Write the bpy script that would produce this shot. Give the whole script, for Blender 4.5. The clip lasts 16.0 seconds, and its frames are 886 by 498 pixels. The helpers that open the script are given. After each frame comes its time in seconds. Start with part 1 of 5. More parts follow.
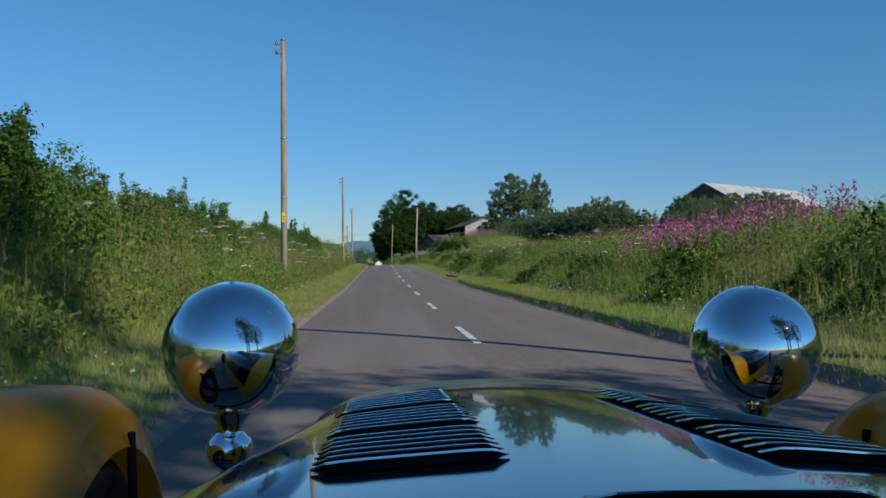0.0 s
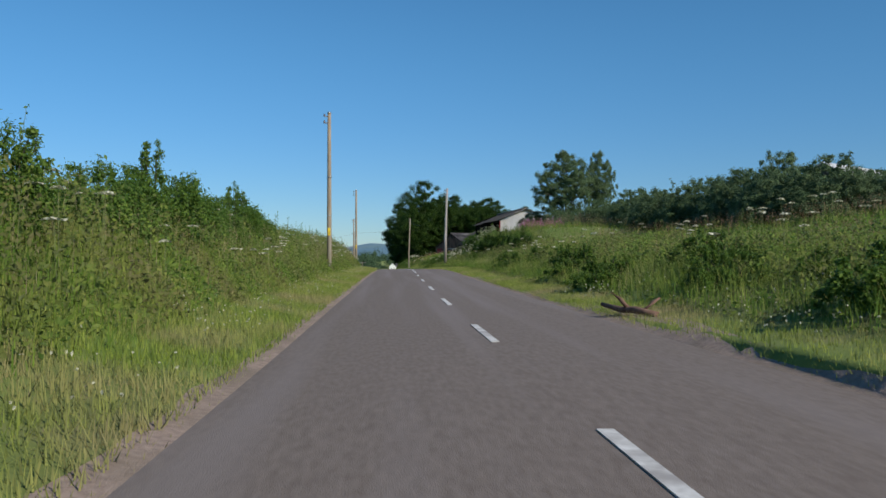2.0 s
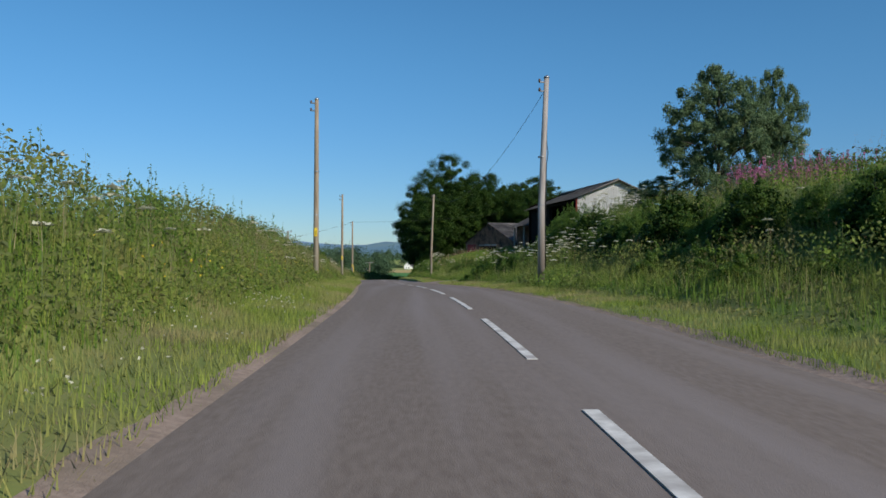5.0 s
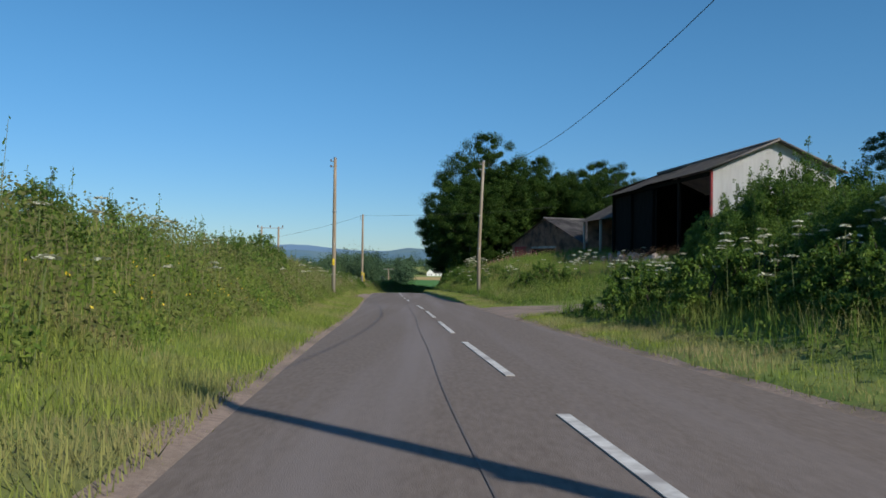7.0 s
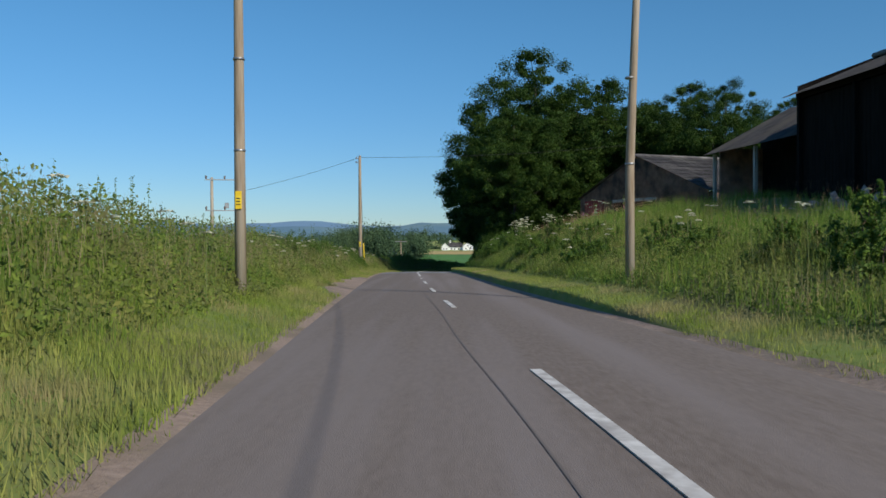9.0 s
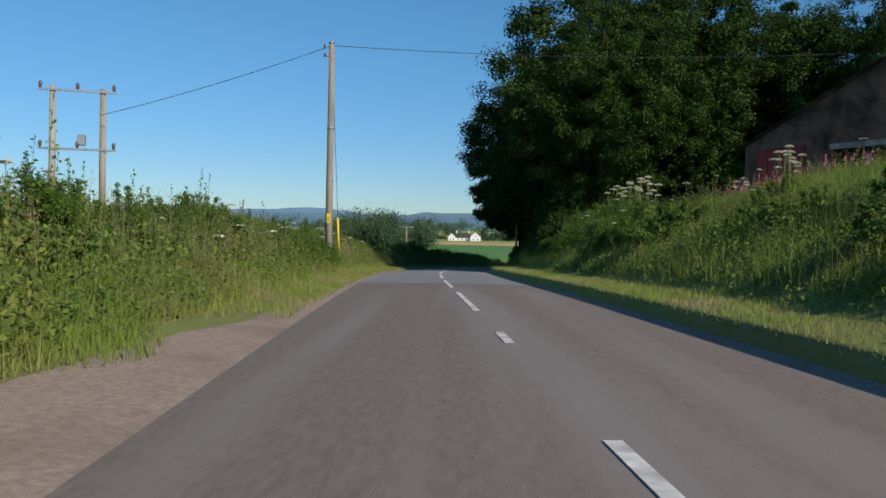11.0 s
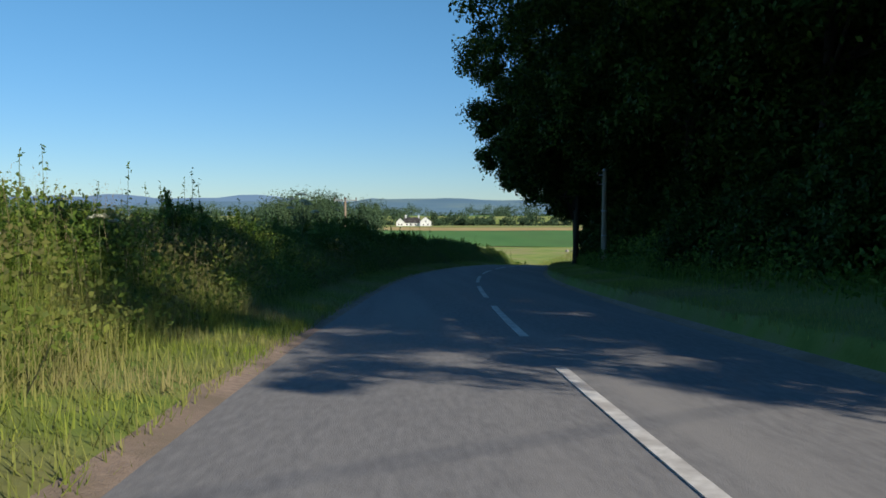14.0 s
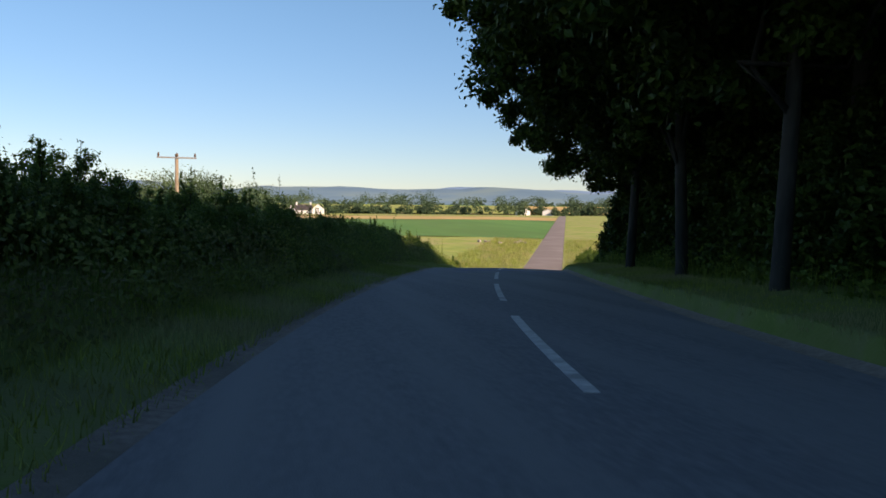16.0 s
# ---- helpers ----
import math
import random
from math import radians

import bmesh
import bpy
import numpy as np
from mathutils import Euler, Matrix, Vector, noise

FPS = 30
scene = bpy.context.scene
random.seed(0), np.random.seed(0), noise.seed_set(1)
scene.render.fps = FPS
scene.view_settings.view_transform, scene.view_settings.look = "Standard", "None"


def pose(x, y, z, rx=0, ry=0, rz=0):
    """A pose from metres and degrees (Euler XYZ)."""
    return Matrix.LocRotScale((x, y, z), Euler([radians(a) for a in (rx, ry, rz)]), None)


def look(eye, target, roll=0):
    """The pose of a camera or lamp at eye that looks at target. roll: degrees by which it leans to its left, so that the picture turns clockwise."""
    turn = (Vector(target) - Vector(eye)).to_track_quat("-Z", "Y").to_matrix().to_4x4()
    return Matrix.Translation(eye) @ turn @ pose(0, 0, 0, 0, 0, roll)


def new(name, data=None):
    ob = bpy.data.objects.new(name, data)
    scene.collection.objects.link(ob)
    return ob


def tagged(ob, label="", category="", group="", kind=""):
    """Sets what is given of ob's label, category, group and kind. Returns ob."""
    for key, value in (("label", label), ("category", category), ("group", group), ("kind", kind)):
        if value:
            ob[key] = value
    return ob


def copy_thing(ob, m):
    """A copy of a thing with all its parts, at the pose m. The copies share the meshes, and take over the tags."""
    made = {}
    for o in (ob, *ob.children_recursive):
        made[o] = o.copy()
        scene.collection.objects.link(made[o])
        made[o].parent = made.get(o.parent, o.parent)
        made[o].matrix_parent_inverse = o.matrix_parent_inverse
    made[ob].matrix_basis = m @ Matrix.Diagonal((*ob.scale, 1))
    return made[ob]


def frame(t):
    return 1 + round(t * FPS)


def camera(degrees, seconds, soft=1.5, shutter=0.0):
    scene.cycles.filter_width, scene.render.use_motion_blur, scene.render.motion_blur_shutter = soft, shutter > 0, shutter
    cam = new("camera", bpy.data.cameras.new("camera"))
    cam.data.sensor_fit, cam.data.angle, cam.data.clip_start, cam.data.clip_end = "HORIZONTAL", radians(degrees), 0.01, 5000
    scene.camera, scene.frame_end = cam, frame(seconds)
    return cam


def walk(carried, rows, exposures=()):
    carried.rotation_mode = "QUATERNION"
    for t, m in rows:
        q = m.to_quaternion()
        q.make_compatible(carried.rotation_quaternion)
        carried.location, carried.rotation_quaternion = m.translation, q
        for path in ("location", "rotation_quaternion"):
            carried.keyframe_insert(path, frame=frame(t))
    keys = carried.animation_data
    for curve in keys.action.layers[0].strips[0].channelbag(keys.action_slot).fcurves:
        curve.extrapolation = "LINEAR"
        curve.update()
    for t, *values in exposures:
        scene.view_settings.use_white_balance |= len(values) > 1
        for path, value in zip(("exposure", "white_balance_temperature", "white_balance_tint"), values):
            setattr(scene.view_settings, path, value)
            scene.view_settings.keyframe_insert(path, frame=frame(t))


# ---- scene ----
cam = camera(57.0, 16.0, soft=1.6)
PATH = [
    (0.0, pose(-1.474, -0.003, 1.200, 90.243, 0.368, -4.629)),
    (0.5, pose(-1.457, 8.937, 1.078, 90.651, 0.737, -4.342)),
    (1.0, pose(-1.377, 17.946, 0.962, 90.976, 0.567, -4.344)),
    (1.5, pose(-1.342, 27.086, 0.851, 90.649, -0.530, -3.829)),
    (2.0, pose(-1.382, 36.279, 0.753, 90.463, 0.074, -3.654)),
    (2.5, pose(-1.314, 45.522, 0.694, 90.265, -0.343, -3.497)),
    (3.0, pose(-1.252, 54.735, 0.675, 91.052, -0.440, -3.621)),
    (5.5, pose(-0.968, 100.575, 0.735, 90.213, -0.500, -2.125)),
    (6.0, pose(-1.119, 109.119, 0.693, 90.140, -0.937, -1.607)),
    (6.5, pose(-1.319, 117.817, 0.597, 90.583, -0.757, -1.350)),
    (7.0, pose(-1.661, 126.568, 0.437, 90.857, -0.678, -1.033)),
    (7.5, pose(-1.971, 135.229, 0.221, 91.441, -0.216, -0.612)),
    (8.0, pose(-2.450, 143.883, -0.032, 89.609, -0.760, -0.026)),
    (8.5, pose(-2.805, 152.608, -0.287, 89.063, 0.451, -0.151)),
    (11.0, pose(-5.049, 195.965, -1.468, 88.386, -1.179, 0.223)),
    (11.5, pose(-5.497, 204.141, -1.664, 86.453, -0.923, 0.247)),
    (12.0, pose(-5.898, 212.346, -1.868, 87.407, -0.745, 0.081)),
    (12.5, pose(-6.321, 220.518, -2.116, 87.849, -1.186, -0.201)),
    (13.0, pose(-6.560, 228.787, -2.402, 88.632, -0.474, -0.706)),
    (13.5, pose(-6.651, 237.024, -2.710, 87.645, 0.898, -1.495)),
    (14.0, pose(-6.683, 244.982, -3.037, 87.442, -0.118, -3.566)),
    (14.5, pose(-6.515, 253.018, -3.398, 86.955, -0.082, -5.197)),
    (15.0, pose(-6.185, 260.867, -3.766, 87.297, -1.205, -6.971)),
    (15.5, pose(-5.563, 268.942, -4.134, 87.168, -0.073, -9.165)),
    (16.0, pose(-4.748, 276.955, -4.473, 86.759, -0.763, -10.987)),
]
EXPOSURES = [(0.0, -0.3, 6400, 10), (0.5, -0.22, 6500, 10), (8.5, -0.22, 6600, 10), (12.5, -0.15, 6900, 10), (14.0, -0.05, 7000, 11), (15.0, 0.36, 7800, 20), (16.0, 0.42, 9000, 29)]
walk(cam, PATH, EXPOSURES)

# ---- daylight: clear morning sky, low sun behind the right shoulder ----
SUN_AZ, SUN_EL = radians(139), radians(33)
world = bpy.data.worlds.new("clear_sky")
scene.world = world
world.use_nodes = True
wn = world.node_tree.nodes
sky = wn.new("ShaderNodeTexSky")
sky.sky_type, sky.sun_disc = "NISHITA", False
sky.sun_elevation, sky.sun_rotation = SUN_EL, SUN_AZ
sky.air_density, sky.dust_density, sky.ozone_density = 1.0, 0.0, 6.0
rich = wn.new("ShaderNodeHueSaturation")
rich.inputs["Saturation"].default_value = 1.1
cool = wn.new("ShaderNodeMix")
cool.data_type, cool.blend_type = "RGBA", "MULTIPLY"
cool.inputs["Factor"].default_value, cool.inputs["B"].default_value = 1.0, (0.755, 1.02, 1.02, 1)
world.node_tree.links.new(rich.outputs[0], cool.inputs["A"])
world.node_tree.links.new(sky.outputs[0], rich.inputs["Color"])
wn["Background"].inputs["Strength"].default_value = 0.123
# paler blue summer haze low over the horizon
way = wn.new("ShaderNodeTexCoord")
split = wn.new("ShaderNodeSeparateXYZ")
low = wn.new("ShaderNodeMapRange")
low.interpolation_type = "SMOOTHSTEP"
low.inputs["From Min"].default_value, low.inputs["From Max"].default_value = 0.0, 0.3
low.inputs["To Min"].default_value, low.inputs["To Max"].default_value = 1.0, 0.0
haze = wn.new("ShaderNodeMix")
haze.data_type, haze.blend_type = "RGBA", "MULTIPLY"
haze.inputs["B"].default_value = (0.74, 0.70, 0.87, 1)
world.node_tree.links.new(way.outputs["Generated"], split.inputs[0])
world.node_tree.links.new(split.outputs["Z"], low.inputs["Value"])
world.node_tree.links.new(low.outputs[0], haze.inputs["Factor"])
world.node_tree.links.new(cool.outputs["Result"], haze.inputs["A"])
world.node_tree.links.new(haze.outputs["Result"], wn["Background"].inputs["Color"])
sun = new("sun", bpy.data.lights.new("sun", "SUN"))
sun.data.energy, sun.data.angle, sun.data.color = 5.0, radians(0.5), (1.0, 0.93, 0.82)
to_sun = Vector((math.sin(SUN_AZ) * math.cos(SUN_EL), math.cos(SUN_AZ) * math.cos(SUN_EL), math.sin(SUN_EL)))
sun.matrix_world = look(to_sun * 200, (0, 0, 0))


# ---- materials ----
def material(name, stops, scale=4.0, detail=6.0, rough=0.85, metal=0.0, bump=0.0, bump_scale=None, stretch=(1, 1, 1), wear=None, wear_scale=0.35, island=0.0, translucent=0.0, spec=0.3, wear_stretch=None, upward=0.0):
    """Noise at two scales between the colours in stops; island varies single leaves and pieces."""
    m = bpy.data.materials.new(name)
    m.use_nodes = True
    nt = m.node_tree
    n, link = nt.nodes, nt.links.new
    bsdf = n["Principled BSDF"]
    bsdf.inputs["Roughness"].default_value, bsdf.inputs["Metallic"].default_value = rough, metal
    bsdf.inputs["Specular IOR Level"].default_value = spec
    geo = n.new("ShaderNodeTexCoord")
    mapping = n.new("ShaderNodeMapping")
    mapping.inputs["Scale"].default_value = stretch
    link(geo.outputs["Object"], mapping.inputs["Vector"])
    tex = n.new("ShaderNodeTexNoise")
    tex.inputs["Scale"].default_value, tex.inputs["Detail"].default_value = scale, detail
    link(mapping.outputs[0], tex.inputs["Vector"])
    ramp = n.new("ShaderNodeValToRGB")
    el = ramp.color_ramp.elements
    for i, c in enumerate(stops):
        p = 0.3 + 0.4 * i / max(1, len(stops) - 1)
        e = el[i] if i < 2 else el.new(p)
        e.position, e.color = p, (*c, 1)
    link(tex.outputs["Fac"], ramp.inputs["Fac"])
    col = ramp.outputs["Color"]
    if island:
        g = n.new("ShaderNodeNewGeometry")
        hsv = n.new("ShaderNodeHueSaturation")
        r = n.new("ShaderNodeMapRange")
        r.inputs["To Min"].default_value, r.inputs["To Max"].default_value = 1 - island, 1 + island
        link(g.outputs["Random Per Island"], r.inputs["Value"])
        link(r.outputs[0], hsv.inputs["Value"])
        r2 = n.new("ShaderNodeMapRange")
        r2.inputs["To Min"].default_value, r2.inputs["To Max"].default_value = 0.5 + 0.05 * island, 0.5 - 0.05 * island
        link(g.outputs["Random Per Island"], r2.inputs["Value"])
        link(r2.outputs[0], hsv.inputs["Hue"])
        link(col, hsv.inputs["Color"])
        col = hsv.outputs["Color"]
    if wear:
        t2 = n.new("ShaderNodeTexNoise")
        t2.inputs["Scale"].default_value, t2.inputs["Detail"].default_value = wear_scale, 4
        m2 = mapping
        if wear_stretch:
            m2 = n.new("ShaderNodeMapping")
            m2.inputs["Scale"].default_value = wear_stretch
            link(geo.outputs["Object"], m2.inputs["Vector"])
        link(m2.outputs[0], t2.inputs["Vector"])
        r3 = n.new("ShaderNodeMapRange")
        r3.inputs["From Min"].default_value, r3.inputs["From Max"].default_value = 0.45, 0.68
        link(t2.outputs["Fac"], r3.inputs["Value"])
        mix = n.new("ShaderNodeMix")
        mix.data_type = "RGBA"
        link(r3.outputs[0], mix.inputs["Factor"])
        link(col, mix.inputs["A"])
        mix.inputs["B"].default_value = (*wear, 1)
        col = mix.outputs["Result"]
    link(col, bsdf.inputs["Base Color"])
    if bump:
        b = n.new("ShaderNodeBump")
        b.inputs["Strength"].default_value, b.inputs["Distance"].default_value = bump, 0.02
        t3 = n.new("ShaderNodeTexNoise")
        t3.inputs["Scale"].default_value, t3.inputs["Detail"].default_value = bump_scale or scale * 4, 4
        link(mapping.outputs[0], t3.inputs["Vector"])
        link(t3.outputs["Fac"], b.inputs["Height"])
        link(b.outputs["Normal"], bsdf.inputs["Normal"])
    if upward:
        g2 = n.new("ShaderNodeNewGeometry")
        tilt = n.new("ShaderNodeMix")
        tilt.data_type = "VECTOR"
        tilt.inputs["Factor"].default_value = upward
        tilt.inputs["B"].default_value = (0, 0, 1)
        link(g2.outputs["Normal"], tilt.inputs["A"])
        unit = n.new("ShaderNodeVectorMath")
        unit.operation = "NORMALIZE"
        link(tilt.outputs["Result"], unit.inputs[0])
        link(unit.outputs[0], bsdf.inputs["Normal"])
    if translucent:
        tr = n.new("ShaderNodeBsdfTranslucent")
        link(col, tr.inputs["Color"])
        ms = n.new("ShaderNodeMixShader")
        ms.inputs[0].default_value = translucent
        link(bsdf.outputs[0], ms.inputs[1])
        link(tr.outputs[0], ms.inputs[2])
        link(ms.outputs[0], n["Material Output"].inputs["Surface"])
    return m


M_ASPHALT = material("worn_brown_asphalt", [(0.15, 0.121, 0.102), (0.2, 0.166, 0.142)], 18, 8, 0.9, bump=0.2, bump_scale=120, wear=(0.215, 0.185, 0.172), wear_scale=1.1, wear_stretch=(1, 0.03, 1), stretch=(1, 0.25, 1))
M_ASPHALT3 = material("dusty_valley_asphalt", [(0.17, 0.145, 0.13), (0.21, 0.18, 0.165)], 3, 8, 0.9, bump=0.1, bump_scale=60, wear=(0.23, 0.205, 0.19), wear_scale=0.12)
M_ASPHALT2 = material("pale_grey_chippings", [(0.17, 0.17, 0.175), (0.23, 0.23, 0.23)], 18, 8, 0.9, bump=0.2, bump_scale=120, wear=(0.25, 0.245, 0.24), wear_scale=1.1, wear_stretch=(1, 0.03, 1), stretch=(1, 0.25, 1))
M_TAR = material("sealing_tar", [(0.138, 0.114, 0.098), (0.162, 0.137, 0.12)], 6, 6, 0.6)
M_PAINT = material("worn_road_paint", [(0.5, 0.49, 0.46), (0.72, 0.71, 0.68)], 9, 8, 0.8, wear=(0.36, 0.34, 0.32), wear_scale=2.5)
M_GRAVEL = material("pinkish_gravel", [(0.235, 0.175, 0.142), (0.36, 0.278, 0.225)], 14, 8, 0.95, bump=0.6, bump_scale=60, wear=(0.2, 0.16, 0.12), wear_scale=0.8)
M_SOIL = material("grassy_soil", [(0.11, 0.175, 0.03), (0.16, 0.22, 0.045), (0.2, 0.215, 0.075)], 1.6, 9, 0.95, bump=0.6, bump_scale=14, wear=(0.16, 0.155, 0.06), wear_scale=0.22)
M_VERGE = material("short_verge_grass", [(0.2, 0.295, 0.035), (0.335, 0.39, 0.09)], 0.6, 6, 0.7, island=0.35, translucent=0.4, wear=(0.42, 0.36, 0.17), wear_scale=0.45, upward=0.6)
M_TALL = material("tall_meadow_grass", [(0.092, 0.185, 0.02), (0.148, 0.242, 0.032), (0.23, 0.238, 0.065)], 0.35, 6, 0.7, island=0.25, translucent=0.4, upward=0.5)
M_SEED = material("dry_seed_heads", [(0.2, 0.165, 0.085), (0.31, 0.26, 0.15)], 0.8, 4, 0.8, island=0.35, translucent=0.2, upward=0.5)
M_LEAF = material("hedgerow_leaves", [(0.068, 0.143, 0.018), (0.128, 0.213, 0.035)], 0.5, 5, 0.55, island=0.45, translucent=0.4, upward=0.35)
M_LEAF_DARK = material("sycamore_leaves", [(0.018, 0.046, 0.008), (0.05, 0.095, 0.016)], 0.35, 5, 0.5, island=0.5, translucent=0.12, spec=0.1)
M_LEAF_PALE = material("ash_leaves", [(0.078, 0.135, 0.055), (0.125, 0.185, 0.08)], 0.3, 5, 0.6, island=0.4, translucent=0.25, upward=0.35)
M_HERB = material("mixed_bank_herbs", [(0.09, 0.17, 0.022), (0.155, 0.24, 0.038), (0.215, 0.222, 0.06)], 0.5, 5, 0.6, island=0.4, translucent=0.4, wear=(0.17, 0.165, 0.06), wear_scale=0.4, upward=0.45)
M_SEED_RED = material("reddish_seed_heads", [(0.24, 0.14, 0.085), (0.33, 0.22, 0.13)], 0.8, 4, 0.8, island=0.3, translucent=0.2, upward=0.5)
M_STEM = material("green_stems", [(0.09, 0.13, 0.04), (0.14, 0.16, 0.06)], 3, 3, 0.7)
M_UMBEL = material("white_umbel_flowers", [(0.5, 0.5, 0.36), (0.68, 0.67, 0.52)], 5, 3, 0.8, island=0.15, translucent=0.2)
M_PINK = material("rosebay_flowers", [(0.36, 0.09, 0.2), (0.52, 0.19, 0.33)], 2, 3, 0.7, island=0.3, translucent=0.25)
M_YELLOW = material("buttercup_flowers", [(0.7, 0.5, 0.03), (0.8, 0.62, 0.06)], 3, 2, 0.5)
M_BARK = material("grey_brown_bark", [(0.028, 0.024, 0.02), (0.065, 0.057, 0.047)], 6, 8, 0.95, bump=0.8, bump_scale=12, stretch=(1, 1, 0.25))
M_BRANCH = material("peeling_red_bark", [(0.12, 0.07, 0.05), (0.24, 0.15, 0.11)], 7, 8, 0.9, bump=0.6, bump_scale=20)
M_POLE = material("weathered_pole_timber", [(0.22, 0.165, 0.11), (0.36, 0.29, 0.21)], 5, 8, 0.85, bump=0.3, bump_scale=30, stretch=(4, 4, 0.25), wear=(0.4, 0.36, 0.3), wear_scale=0.6)
M_POLE_GREY = material("silvered_pole_timber", [(0.3, 0.27, 0.25), (0.48, 0.44, 0.41)], 5, 8, 0.85, bump=0.3, bump_scale=30, stretch=(4, 4, 0.25), wear=(0.22, 0.18, 0.15), wear_scale=0.5)
M_PLATE = material("yellow_warning_enamel", [(0.75, 0.5, 0.03), (0.82, 0.6, 0.05)], 6, 3, 0.4)
M_BLACK = material("dark_bars", [(0.02, 0.02, 0.02), (0.04, 0.04, 0.04)], 6, 3, 0.6)
M_STEEL = material("galvanised_steel", [(0.3, 0.31, 0.32), (0.42, 0.43, 0.44)], 8, 4, 0.45, metal=0.8)
M_PORCELAIN = material("brown_porcelain", [(0.1, 0.06, 0.045), (0.14, 0.09, 0.06)], 8, 3, 0.25)
M_WIRE = material("black_cable", [(0.015, 0.015, 0.017), (0.03, 0.03, 0.03)], 8, 2, 0.6)
M_ROOF = material("weathered_cement_sheet", [(0.1, 0.095, 0.095), (0.17, 0.16, 0.155)], 1.2, 8, 0.9, bump=0.2, wear=(0.2, 0.18, 0.15), wear_scale=0.5)
M_SLATE = material("old_slate", [(0.06, 0.056, 0.06), (0.125, 0.118, 0.12)], 2, 8, 0.8, wear=(0.2, 0.19, 0.18), wear_scale=0.6)
M_WHITE_SHEET = material("white_painted_sheet", [(0.76, 0.77, 0.78), (0.86, 0.86, 0.86)], 0.7, 8, 0.6, wear=(0.6, 0.6, 0.58), wear_scale=0.5, stretch=(1, 1, 0.3))
# near-black timber: the farm buildings' inner shade is put into this colour
M_TIMBER_AND_SHADE = material("dark_timber_and_inner_shade", [(0.007, 0.006, 0.006), (0.016, 0.014, 0.013)], 2, 8, 0.9, stretch=(3, 3, 0.4), spec=0.05)
M_RED = material("faded_red_paint", [(0.33, 0.035, 0.035), (0.46, 0.06, 0.06)], 2, 8, 0.7, wear=(0.16, 0.05, 0.04), wear_scale=0.9)
M_STONE = material("brown_rubble_stone", [(0.29, 0.155, 0.115), (0.45, 0.27, 0.2)], 2.2, 9, 0.95, bump=0.8, bump_scale=7, wear=(0.09, 0.07, 0.06), wear_scale=0.7)
M_RUBBLE = material("pale_broken_stone", [(0.26, 0.22, 0.19), (0.42, 0.37, 0.33)], 3, 8, 0.95, bump=0.5)
M_HOUSE = material("white_render", [(0.7, 0.7, 0.68), (0.82, 0.82, 0.8)], 0.4, 5, 0.8)
M_GLASS = material("dark_window_glass", [(0.02, 0.022, 0.025), (0.03, 0.03, 0.035)], 1, 2, 0.1)
M_CROP = material("green_crop", [(0.06, 0.175, 0.035), (0.1, 0.24, 0.05)], 0.06, 6, 0.9, stretch=(1, 0.2, 1), wear=(0.075, 0.16, 0.035), wear_scale=0.02)
M_BARLEY = material("ripening_barley", [(0.4, 0.28, 0.1), (0.52, 0.38, 0.16)], 0.05, 6, 0.9)
M_MEADOW = material("pale_meadow", [(0.15, 0.24, 0.04), (0.23, 0.3, 0.06), (0.32, 0.34, 0.09)], 0.22, 8, 0.9, bump=0.8, bump_scale=1.2, wear=(0.33, 0.29, 0.12), wear_scale=0.09)
# distance haze is put into both hill colours as extra blue
M_HILL = material("haze_tinted_moorland", [(0.095, 0.185, 0.255), (0.12, 0.215, 0.275), (0.17, 0.26, 0.26)], 0.0035, 8, 1.0)
M_HILL_FAR = material("haze_blue_far_hills", [(0.14, 0.25, 0.38), (0.165, 0.275, 0.39)], 0.002, 7, 1.0)
M_FARLEAF = material("distant_woodland", [(0.03, 0.07, 0.034), (0.075, 0.125, 0.052)], 0.05, 6, 0.9, island=0.2, upward=0.5)


# ---- mesh helpers ----
def part(name, bm, mat, parent=None, label=""):
    me = bpy.data.meshes.new(name)
    bm.to_mesh(me)
    bm.free()
    me.materials.append(mat)
    ob = new(name, me)
    ob.parent = parent
    return tagged(ob, label)


def empty(name, at=(0, 0, 0), turn=0.0):
    ob = new(name)
    ob.matrix_world = Matrix.Translation(at) @ Matrix.Rotation(turn, 4, "Z")
    return ob


def raw(name, verts, faces, mat, parent=None, smooth=False):
    """A mesh from numpy arrays: verts (n, 3), faces (m, 3 or 4)."""
    me = bpy.data.meshes.new(name)
    v, f = np.asarray(verts, np.float32), np.asarray(faces, np.int32)
    k = f.shape[1]
    me.vertices.add(len(v))
    me.vertices.foreach_set("co", v.ravel())
    me.loops.add(f.size)
    me.loops.foreach_set("vertex_index", f.ravel())
    me.polygons.add(len(f))
    me.polygons.foreach_set("loop_start", np.arange(0, f.size, k, dtype=np.int32))
    me.polygons.foreach_set("use_smooth", np.full(len(f), smooth))
    me.update(calc_edges=True)
    me.materials.append(mat)
    ob = new(name, me)
    ob.parent = parent
    return ob


def box(bm, x0, y0, z0, x1, y1, z1, bevel=0.0):
    m = pose((x0 + x1) / 2, (y0 + y1) / 2, (z0 + z1) / 2) @ Matrix.Diagonal((x1 - x0, y1 - y0, z1 - z0, 1))
    vs = bmesh.ops.create_cube(bm, size=1, matrix=m)["verts"]
    if bevel:
        es = {e for v in vs for e in v.link_edges}
        bmesh.ops.bevel(bm, geom=list(es), offset=bevel, segments=1, affect="EDGES")
    return bm


